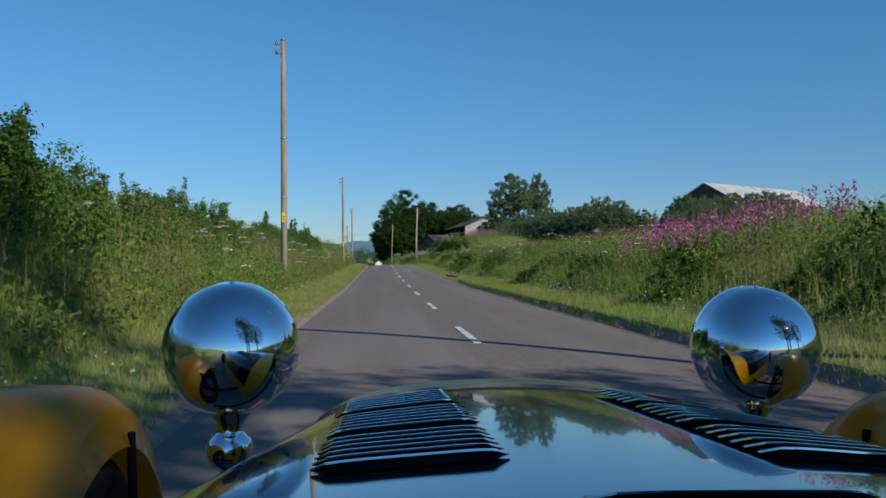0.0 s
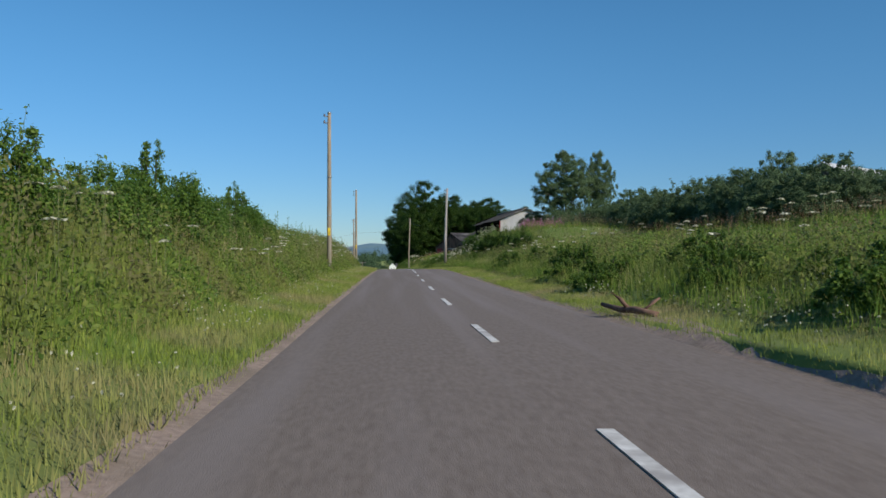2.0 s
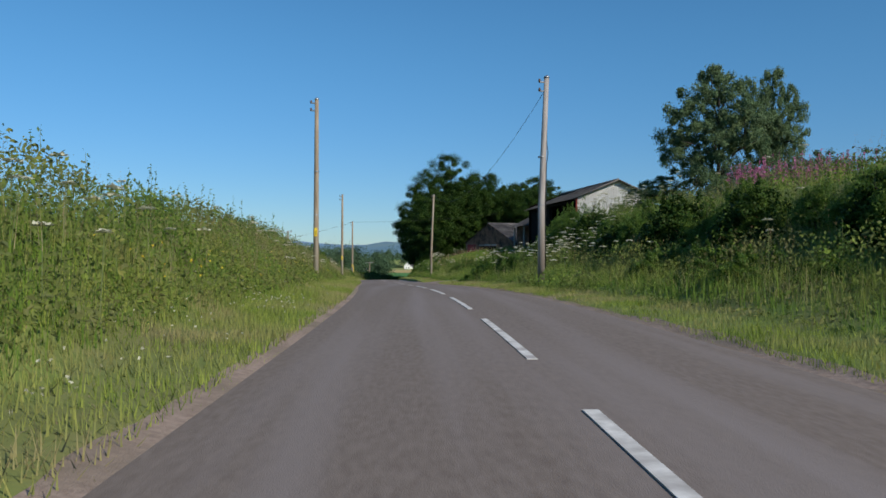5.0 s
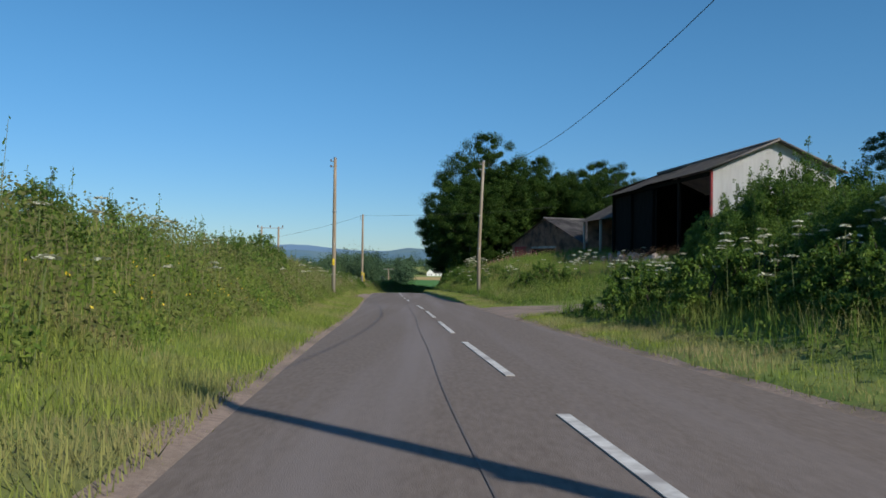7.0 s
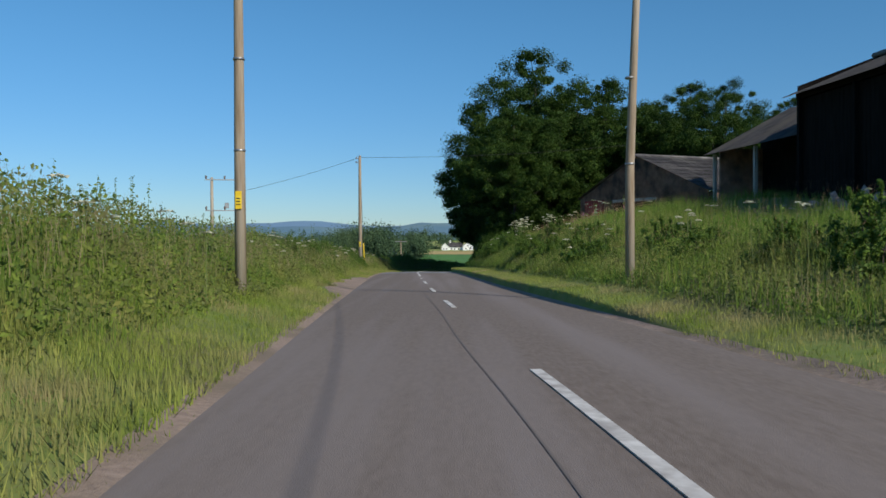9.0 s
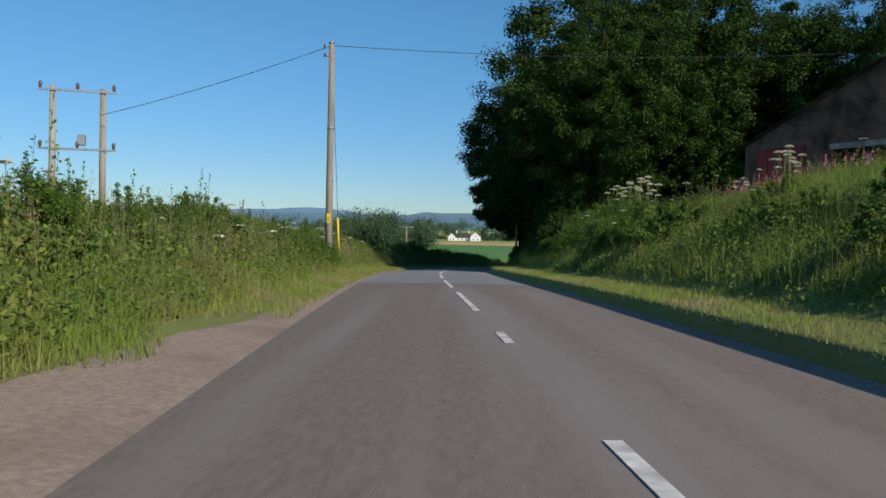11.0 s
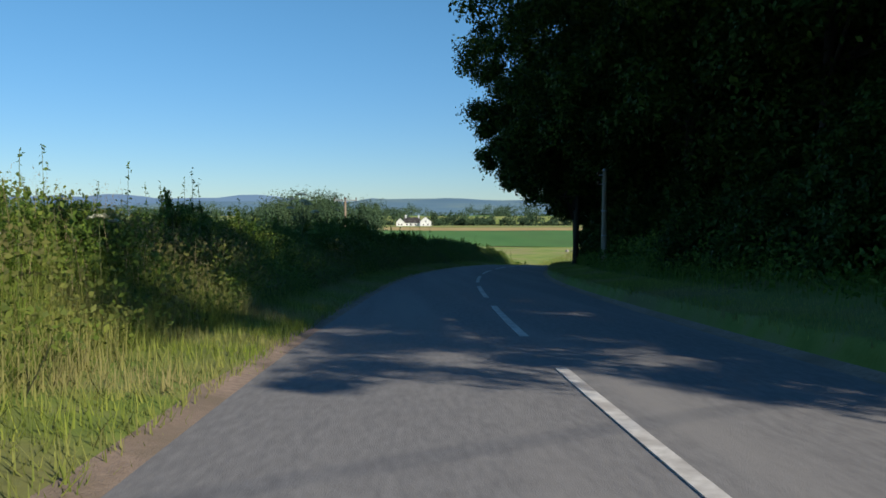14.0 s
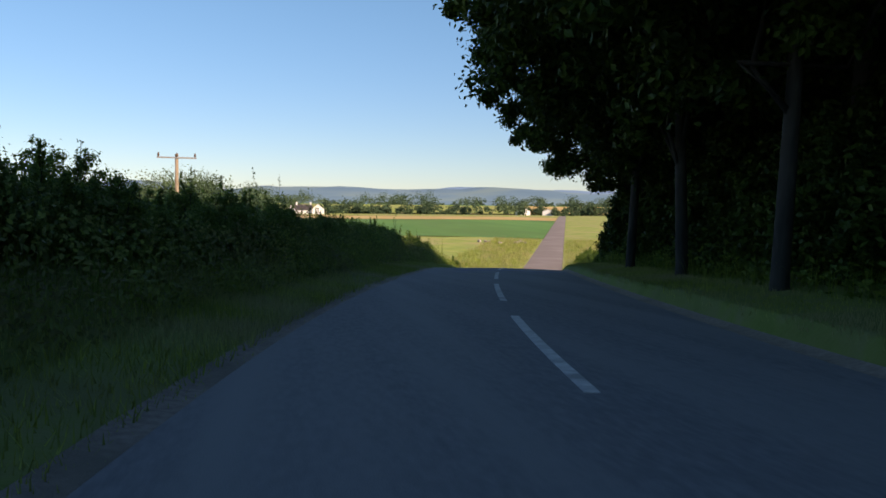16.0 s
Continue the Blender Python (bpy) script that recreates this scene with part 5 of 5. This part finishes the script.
def weeds(n, s0, s1, l0, l1, h0, h1, leaf, label, mat, k=1.0, slope=0.9):
    """Leafy roadside herbs: leaves filling the room below a ragged top."""
    s, l = rng.uniform(s0, s1, n), rng.uniform(l0, l1, n)
    keep = ~((s > 155) & (s < 166) & (l > 2.6) & (l < 9.5))
    s, l = s[keep], l[keep]
    top = h0 + (h1 - h0) * (0.5 * patchy(s, l, k) + 0.3 * patchy(s, l * 2.0, 3.1 * k) + 0.35 * patchy(s * 1.3, l * 3.7, 9.0 * k) ** 2)
    near = l1 - l if l1 < 0 else l - l0
    far = l - l0 if l1 < 0 else l1 - l
    top = top * smooth(0, 0.9, far + 0.3) * (0.25 + 0.75 * smooth(-0.4, slope, near))
    up = top * rng.random(len(s)) ** 0.75
    c = place(s, l, 0)
    c[:, 2] += up
    v, f = leaf_cloud(c, np.full(len(c), 0.02), 1, leaf)
    tagged(raw("roadside_weeds", v, f, mat), label, "wild plants", kind="stuff")


weeds(180000, -3, 205, -9.0, -4.7, 0.7, 1.65, 0.043, "leafy nettles and herbs thick on the bank", M_HERB, slope=2.2)
weeds(130000, 200, 336, -8.2, -4.3, 0.5, 1.35, 0.04, "leafy hedge-bottom herbs along the road", M_HERB)
weeds(2600, 117, 127, 3.8, 5.4, 0.35, 0.8, 0.045, "rank herbs hiding the foot of the pale pole", M_HERB, slope=0.4)
weeds(24000, -3, 230, 4.4, 6.4, 0.1, 0.45, 0.05, "low leafy dock and clover at the foot of the bank", M_HERB)
weeds(100000, -3, 154, 6.0, 11.0, 0.45, 1.4, 0.045, "tall leafy dock and nettles on the rough bank", M_HERB, slope=0.5)
weeds(34000, 166, 230, 4.6, 10.5, 0.15, 0.85, 0.04, "leafy dock and nettles below the farm yard", M_HERB)
weeds(36000, 205, 246, 4.8, 10.0, 0.15, 0.8, 0.04, "leafy herbs on the steep sunlit bank", M_HERB)
weeds(45000, 244, 330, 4.6, 10.0, 0.4, 1.5, 0.06, "leafy undergrowth below the big trees", M_LEAF)


def umbels(n, s0, s1, l0, l1, h0, h1, label):
    s, l = rng.uniform(s0, s1, n), rng.uniform(l0, l1, n)
    keep = (rng.random(n) < 0.15 + 0.85 * patchy(s, l, 0.8) ** 2) & ~((s > 154) & (s < 168) & (l > 0))
    s, l = s[keep], l[keep]
    base = place(s, l, 0)
    h = rng.uniform(h0, h1, len(s))
    lean = rng.normal(size=(len(s), 3)) * np.array([0.08, 0.08, 0])
    top = base + lean + np.stack([0 * h, 0 * h, h], -1)
    # stems: three-sided
    k = len(s)
    sv = []
    for q in range(3):
        o = 0.008 * np.array([math.cos(q * 2.09), math.sin(q * 2.09), 0])
        sv += [base + o, top + o * 0.6]
    sv = np.stack(sv, 1)
    b = np.arange(k)[:, None] * 6
    sf = np.concatenate([b + np.array([[0, 2, 3, 1]]), b + np.array([[2, 4, 5, 3]]), b + np.array([[4, 0, 1, 5]])])
    tagged(raw("cow_parsley_stems", sv.reshape(-1, 3), sf, M_STEM), "green stems of cow parsley and hogweed", "wild plants", kind="stuff")
    # flower heads: shallow domes of florets
    heads = []
    for j in range(26):
        a, q = j * 2.4, math.sqrt((j + 0.5) / 26)
        R = (0.075 + 0.08 * ((s * 7.3) % 1))
        o = np.stack([np.cos(a) * q * R, np.sin(a) * q * R, -q * q * 0.03 + 0 * R], -1)
        heads.append(top + o)
    c = np.stack(heads, 1).reshape(-1, 3)
    m = len(c)
    r = 0.03 + 0.015 * rng.random(m)
    a = rng.uniform(0, 6.28, m)
    ex = np.stack([np.cos(a), np.sin(a), 0.3 * rng.normal(size=m)], -1) * r[:, None]
    ey = np.stack([-np.sin(a), np.cos(a), 0.3 * rng.normal(size=m)], -1) * r[:, None]
    v = np.stack([c - ex, c - ey, c + ex, c + ey], 1).reshape(-1, 3)
    tagged(raw("cow_parsley_flowers", v, np.arange(4 * m).reshape(-1, 4), M_UMBEL), label, "wild flowers", kind="stuff")


umbels(680, 0, 260, -8.2, -4.9, 0.8, 1.4, "flat white umbel flowers scattered along the bank")
umbels(520, 20, 240, 5.0, 13, 0.9, 1.6, "flat white hogweed and parsley flowers on the bank")
umbels(620, 128, 156, 5.5, 12, 1.1, 1.9, "dense white hogweed flowers below the barn")


def rosebay(cx, cy, r, n, h0, h1, label):
    a, q = rng.uniform(0, 6.28, n), np.sqrt(rng.random(n)) * r
    s, l = cx + np.sin(a) * q, cy + np.cos(a) * q * 0.6
    base = place(s, l, 0)
    h = rng.uniform(h0, h1, n)
    vs, fs = blades(s, l, h * 0.85, 0.012, 0.05)
    tagged(raw("rosebay_stems", vs, fs, M_TALL), "leafy stems of rosebay willowherb", "wild plants", kind="stuff")
    cs = []
    for j in range(16):
        u = 0.6 + 0.42 * j / 15
        w = 0.055 * (1 - j / 17)
        o = rng.normal(size=(n, 3)) * w
        cs.append(base + o + np.stack([0 * h, 0 * h, h * u], -1))
    c = np.stack(cs, 1).reshape(-1, 3)
    v, f = leaf_cloud(c, np.full(len(c), 0.01), 1, 0.045)
    tagged(raw("rosebay_flowers", v, f, M_PINK), label, "wild flowers", kind="stuff")


rosebay(23.5, 8.9, 5.0, 240, 1.0, 1.65, "pink spikes of rosebay willowherb on the bank")
rosebay(225, 13.5, 5.0, 50, 0.7, 1.1, "pink rosebay willowherb before the stone shed")
rosebay(124, 15.0, 4.0, 160, 1.0, 1.6, "pink willowherb above the dark hedge")


def spires(n, s0, s1, l0, l1, b0, b1, h0, h1, label):
    """Tall single shoots of dock, mugwort and bramble with small leaves up the stem."""
    s, l = rng.uniform(s0, s1, n), rng.uniform(l0, l1, n)
    base = place(s, l, 0)
    h = rng.uniform(b0, b1, n) + rng.uniform(h0, h1, n) * rng.random(n)
    lean = rng.normal(size=(n, 3)) * np.array([0.1, 0.1, 0])
    top = base + lean + np.stack([0 * h, 0 * h, h], -1)
    sv = []
    for q in range(3):
        o = 0.007 * np.array([math.cos(q * 2.09), math.sin(q * 2.09), 0])
        sv += [base + o, top + o * 0.5]
    b = np.arange(n)[:, None] * 6
    sf = np.concatenate([b + np.array([[0, 2, 3, 1]]), b + np.array([[2, 4, 5, 3]]), b + np.array([[4, 0, 1, 5]])])
    tagged(raw("shoot_stems", np.stack(sv, 1).reshape(-1, 3), sf, M_STEM), "thin stems of tall hedge-bank shoots", "wild plants", kind="stuff")
    cs = []
    for j in range(22):
        u = 0.45 + 0.56 * j / 21
        cs.append(base + (top - base) * u + rng.normal(size=(n, 3)) * (0.075 * (1.25 - u)))
    c = np.stack(cs, 1).reshape(-1, 3)
    v, f = leaf_cloud(c, np.full(len(c), 0.015), 1, 0.036)
    tagged(raw("shoot_leaves", v, f, M_LEAF), label, "wild plants", kind="stuff")


spires(240, -2, 200, -8.2, -6.0, 1.0, 1.3, 0.3, 0.9, "tall leafy shoots standing over the bank")
spires(190, 198, 336, -7.2, -5.4, 1.0, 1.2, 0.3, 1.2, "tall leafy shoots standing out of the hedge")
spires(260, 20, 235, 6.0, 12.0, 0.8, 1.0, 0.2, 0.7, "tall leafy shoots on the rough bank")


def buttercups():
    s, l = rng.uniform(104, 150, 170), rng.uniform(-6.2, -4.9, 170)
    c = place(s, l, 0)
    c[:, 2] += rng.uniform(0.3, 0.6, 170)
    v, f = leaf_cloud(c, np.full(170, 0.01), 3, 0.022)
    tagged(raw("buttercups", v, f, M_YELLOW), "small yellow buttercups in the grass", "wild flowers", kind="stuff")


buttercups()


def daisies(n, s0, s1, l0, l1, h0, h1, label):
    """Small white clover and daisy heads low in the verge."""
    s, l = rng.uniform(s0, s1, n), rng.uniform(l0, l1, n)
    keep = rng.random(n) < patchy(s, l, 2.6) ** 2
    c = place(s[keep], l[keep], 0)
    c[:, 2] += rng.uniform(h0, h1, len(c))
    v, f = leaf_cloud(c, np.full(len(c), 0.012), 4, 0.016)
    tagged(raw("daisies", v, f, M_UMBEL), label, "wild flowers", kind="stuff")


daisies(2600, 0, 120, -5.4, -3.5, 0.12, 0.24, "small white clover heads scattered in the mown verge")
daisies(1600, 4, 60, 3.3, 6.2, 0.15, 0.4, "small white daisies along the foot of the bank")

def hogweed(height, label):
    ob = tagged(empty("hogweed_plant"), label, "wild flower", group="hogweed plants on the bank")
    heads = [(0, 0, height)] + [(0.33 * math.cos(a), 0.33 * math.sin(a), height * u) for a, u in ((0.3, 0.86), (1.7, 0.93), (2.9, 0.8), (4.1, 0.9), (5.3, 0.74))]
    bm = bmesh.new()
    tube(bm, [(0, 0, -0.1), (0.02, 0, height * 0.5), (0, 0, height - 0.05)], [0.028, 0.02, 0.01], 6)
    for h in heads[1:]:
        tube(bm, [(0.01, 0, height * 0.55), (h[0] * 0.7, h[1] * 0.7, height * 0.6), (h[0], h[1], h[2] - 0.04)], [0.012, 0.01, 0.007], 5)
    part("stalk", bm, M_STEM, ob)
    for h in heads:
        c = []
        for j in range(60):
            a, q = j * 2.4, math.sqrt((j + 0.5) / 60)
            c.append((h[0] + math.cos(a) * q * 0.115, h[1] + math.sin(a) * q * 0.115, h[2] - q * q * 0.04))
        v, f = leaf_cloud(c, [0.01] * 60, 2, 0.022)
        raw("umbel", v, f, M_UMBEL, ob)
    for a, u in ((0.8, 0.2), (2.6, 0.3), (4.4, 0.25), (5.6, 0.42)):
        bm = bmesh.new()
        out, z = Vector((math.cos(a), math.sin(a), 0)), height * u
        side = Vector((-out.y, out.x, 0))
        mid = bm.verts.new(out * 0.3 + Vector((0, 0, z + 0.06)))
        rim = [bm.verts.new(out * (0.3 + 0.24 * c) + side * 0.2 * s + Vector((0, 0, z - 0.05 + 0.03 * (k % 2)))) for k, (c, s) in enumerate([(math.cos(q * 0.45) * (1 if q % 2 else 0.62), math.sin(q * 0.45) * (1 if q % 2 else 0.62)) for q in range(14)])]
        for p, q in zip(rim, rim[1:] + rim[:1]):
            bm.faces.new((mid, p, q))
        part("leaf", bm, M_LEAF, ob)
    return ob


hog = hogweed(1.7, "tall white-flowered hogweed standing on the bank")
for k, (q, l) in enumerate([(238, 9.6), (239.2, 9.2), (234, 9.2), (235, 9.8), (218, 9.0), (219.3, 9.5), (220, 8.6), (178, 10.5), (179, 11.0), (147, 8.0), (149, 8.8), (150.5, 7.8), (144, 9.4), (130, 6.8), (133, 7.4), (136, 7.0), (152, 10), (62, 8.0), (88, 7.6), (174, 9.8), (175.2, 10.7), (274, -6.3), (186, 7.6)]):
    if k == 0:
        hog.matrix_basis = stand(q, l)
        ob = hog
    else:
        ob = copy_thing(hog, stand(q, l))
    sc = 1.15 if 173 < q < 176 else 1.5 if 233 < q < 240 else 1.4 if q == 274 else float(rng.uniform(0.75, 1.05))
    ob.scale = (sc, sc, sc)


def fallen_log():
    ob = tagged(empty("fallen_log", tuple(spot(52.4, 3.35, 0.02)), 1.9), "broken red-brown branch lying on the verge edge", "log")
    bm = bmesh.new()
    tube(bm, [(-0.8, 0, 0.05), (-0.2, 0.05, 0.1), (0.4, 0.0, 0.08), (0.9, 0.12, 0.16)], [0.06, 0.075, 0.065, 0.04], 9)
    part("bole", bm, M_BRANCH, ob)
    for a, b in (((0.1, 0, 0.1), (0.3, 0.3, 0.45)), ((-0.4, 0, 0.1), (-0.5, -0.3, 0.35))):
        bm = bmesh.new()
        tube(bm, [a, ((a[0] + b[0]) / 2, (a[1] + b[1]) / 2, (a[2] + b[2]) / 2 + 0.03), b], [0.05, 0.04, 0.02], 6)
        part("snag", bm, M_BRANCH, ob)


fallen_log()

# ---- the valley beyond ----
def field(name, s0, s1, l0, l1, mat, label, up):
    o = strip(name, np.linspace(s0, s1, 14), np.linspace(l0, l1, 12), lambda s, l: ground_z(s, l) + up, mat)
    return tagged(o, label, "field", kind="structure")


field("field", 511.5, 770, -330, -3.05, M_CROP, "flat bright green crop field in the valley", 0.5)
field("field", 771, 880, -400, -3.05, M_BARLEY, "strip of golden ripening barley", 0.6)
field("field", 362, 511, -200, -3.05, M_MEADOW, "rough pale meadow below the bend", 0.35)
field("field", 352, 985, 2.9, 98, M_MEADOW, "rough sunlit pasture beside the far road", 0.35)
field("field", 881, 985, -500, -3.05, M_MEADOW, "pale green meadow across the valley", 0.7)


def far_field(x0, y0, x1, y1, mat, label):
    bm = bmesh.new()
    z = VALLEY + 0.5
    bm.faces.new([bm.verts.new(p) for p in ((x0, y0, z), (x1, y0, z), (x1 + 40, y1, z + 8), (x0 + 30, y1, z + 8))])
    tagged(part("field", bm, mat), label, "field", kind="structure")


far_field(-500, 1150, 250, 1260, M_MEADOW, "pale green pasture behind the white house")
far_field(-200, 1400, 700, 1560, M_CROP, "green pasture on the far valley side")
far_field(250, 1180, 700, 1300, M_BARLEY, "pale stubble field far across the valley")


def hill(name, x0, x1, y, depth, base, peaks, mat, label, seed):
    xs = np.linspace(x0, x1, 90)
    vs = []
    for j in range(9):
        u = j / 8
        prof = math.sin(math.pi * min(1, u * 0.62 + 0.0)) if u < 0.81 else math.sin(math.pi * (u * 0.62))
        for x in xs:
            h = base
            for px, w, ph in peaks:
                h += ph * math.exp(-((x - px) / w) ** 2)
            h *= 0.86 + 0.2 * noise.noise(Vector((x / 260, seed, u * 2))) + 0.08 * noise.noise(Vector((x / 70, seed + 3, u * 5)))
            vs.append((x, y + depth * (u - 0.8), VALLEY - 8 + max(0, h) * math.sin(math.pi / 2 * min(1, u / 0.8)) - (0 if u <= 0.8 else 30)))
    n = len(xs)
    f = [(j * n + i, j * n + i + 1, (j + 1) * n + i + 1, (j + 1) * n + i) for j in range(8) for i in range(n - 1)]
    tagged(raw(name, vs, f, mat, smooth=True), label, "hill", kind="structure")


hill("hill", -4200, 4600, 5400, 1500, 105, [(-900, 420, 28), (-1500, 300, 24), (-2300, 500, 30), (1150, 420, 25), (2000, 500, 40)], M_HILL_FAR, "long line of distant hills tinted haze blue", 4)
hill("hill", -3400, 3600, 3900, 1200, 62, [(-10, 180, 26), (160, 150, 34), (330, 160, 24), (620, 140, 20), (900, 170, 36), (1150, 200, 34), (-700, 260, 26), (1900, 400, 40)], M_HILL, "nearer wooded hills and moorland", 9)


def wood(name, spots, label, count=22, leaf=1.0):
    """Far trees: ragged leaf clumps on short trunks."""
    cs, rs = [], []
    for x, y, z, h, w in spots:
        for k in range(15):
            d = rng.normal(size=3)
            d /= np.linalg.norm(d)
            q = rng.random() ** 0.5
            cs.append((x + d[0] * w * q, y + d[1] * w * q, z + h * 0.52 + d[2] * h * 0.42 * q))
            rs.append(0.24 * h)
    v, f = leaf_cloud(cs, rs, count, leaf, 0.9)
    tagged(raw(name, v, f, M_FARLEAF), label, "woodland", kind="stuff")


sp = []
for k in range(150):
    y = rng.uniform(1000, 1180)
    sp.append((rng.uniform(-420, 420), y, VALLEY, 4 + 15 * rng.random() ** 1.5, rng.uniform(6, 13)))
for k in range(230):
    y = rng.uniform(1280, 1900)
    sp.append((rng.uniform(-700, 900), y, VALLEY + 5, 6 + 20 * rng.random() ** 1.5, rng.uniform(9, 20)))
wood("far_woodland", sp, "scattered hedgerow trees and woods across the valley")
wood("valley_trees", [(float(rng.uniform(-72, -12)), float(rng.uniform(600, 720)), VALLEY, float(rng.uniform(14, 23)), float(rng.uniform(5, 9))) for k in range(30)], "clump of rounded trees before the white house", 130, 0.5)


def white_house():
    ob = tagged(empty("house", (-3, 972, VALLEY + 0.5)), "white farmhouse with dark slate roof and two gabled wings", "house")

    def wing(x0, x1, y0, y1, h, r):
        bm = bmesh.new()
        m = (x0 + x1) / 2
        f = [bm.verts.new(p) for p in ((x0, y0, 0), (x1, y0, 0), (x1, y0, h), (m, y0, h + r), (x0, y0, h))]
        bm.faces.new(f)
        r2 = bmesh.ops.extrude_face_region(bm, geom=bm.faces[:])
        bmesh.ops.translate(bm, vec=(0, y1 - y0, 0), verts=[e for e in r2["geom"] if isinstance(e, bmesh.types.BMVert)])
        part("wall", bm, M_HOUSE, ob)
        for a in (x0 - 0.4, x1 + 0.4):
            bm = bmesh.new()
            bm.faces.new([bm.verts.new(p) for p in ((a, y0 - 0.3, h - 0.25), (m, y0 - 0.3, h + r + 0.1), (m, y1, h + r + 0.1), (a, y1, h - 0.25))])
            bmesh.ops.solidify(bm, geom=bm.faces[:], thickness=0.2)
            part("roof", bm, M_SLATE, ob)

    def window(x, y, z):
        bm = bmesh.new()
        box(bm, x - 0.5, y - 0.08, z, x + 0.5, y - 0.02, z + 1.3)
        part("window", bm, M_GLASS, ob)

    wing(0, 7, -3, 6, 4.2, 3.4)
    wing(21, 31, -4, 6, 4.6, 4.2)
    bm = bmesh.new()
    box(bm, 7, 0, 0, 21, 7, 3.4)
    part("wall", bm, M_HOUSE, ob)
    bm = bmesh.new()
    bm.faces.new([bm.verts.new(p) for p in ((6.5, -0.5, 3.3), (21.5, -0.5, 3.3), (21.5, 3.5, 8.2), (6.5, 3.5, 8.2))])
    bm.faces.new([bm.verts.new(p) for p in ((6.5, 7.5, 3.3), (21.5, 7.5, 3.3), (21.5, 3.5, 8.2), (6.5, 3.5, 8.2))])
    bmesh.ops.solidify(bm, geom=bm.faces[:], thickness=0.2)
    part("roof", bm, M_SLATE, ob)
    for x, y, z in ((2.2, -3, 1.2), (4.8, -3, 1.2), (24, -4, 1.2), (28, -4, 1.2), (26, -4, 4.2), (9.5, 0, 1.1), (13, 0, 1.1), (17, 0, 1.1)):
        window(x, y, z)
    for x in (8.5, 20):
        bm = bmesh.new()
        box(bm, x - 0.6, 3, 6, x + 0.6, 4.2, 10.2, 0.05)
        part("chimney", bm, M_HOUSE, ob)


white_house()


def far_shed(x, y, w, turn):
    ob = tagged(empty("far_shed", (x, y, VALLEY + 0.4), turn), "small white shed with grey roof across the valley", "shed", group="far white sheds")
    bm = bmesh.new()
    f = bm.faces.new([bm.verts.new(p) for p in ((0, 0, 0), (w, 0, 0), (w, 0, 4), (w / 2, 0, 6.4), (0, 0, 4))])
    r = bmesh.ops.extrude_face_region(bm, geom=[f])
    bmesh.ops.translate(bm, vec=(0, 14, 0), verts=[e for e in r["geom"] if isinstance(e, bmesh.types.BMVert)])
    part("wall", bm, M_HOUSE, ob)
    for a in (-0.3, w + 0.3):
        bm = bmesh.new()
        bm.faces.new([bm.verts.new(p) for p in ((a, -0.3, 3.9), (w / 2, -0.3, 6.55), (w / 2, 14.3, 6.55), (a, 14.3, 3.9))])
        bmesh.ops.solidify(bm, geom=bm.faces[:], thickness=0.2)
        part("roof", bm, M_ROOF, ob)


far_shed(220, 1035, 9, 0.2)
far_shed(243, 1042, 11, -0.3)


def pale_boulders():
    ob = tagged(empty("boulder_heap", tuple(spot(482, -12))), "heap of pale boulders in the rough meadow", "boulders")
    for k in range(9):
        bm = bmesh.new()
        bmesh.ops.create_icosphere(bm, subdivisions=2, radius=1)
        sx, sy, sz = rng.uniform(0.4, 0.9, 3)
        for v in bm.verts:
            v.co = Vector((v.co.x * sx, v.co.y * sy, v.co.z * sz * 0.7)) * rng.uniform(0.85, 1.1)
        o = part("boulder", bm, M_RUBBLE, ob)
        o.matrix_basis = pose(float(rng.uniform(-6, 6)), float(rng.uniform(-5, 5)), 0.35, 0, 0, float(rng.uniform(0, 360)))


pale_boulders()
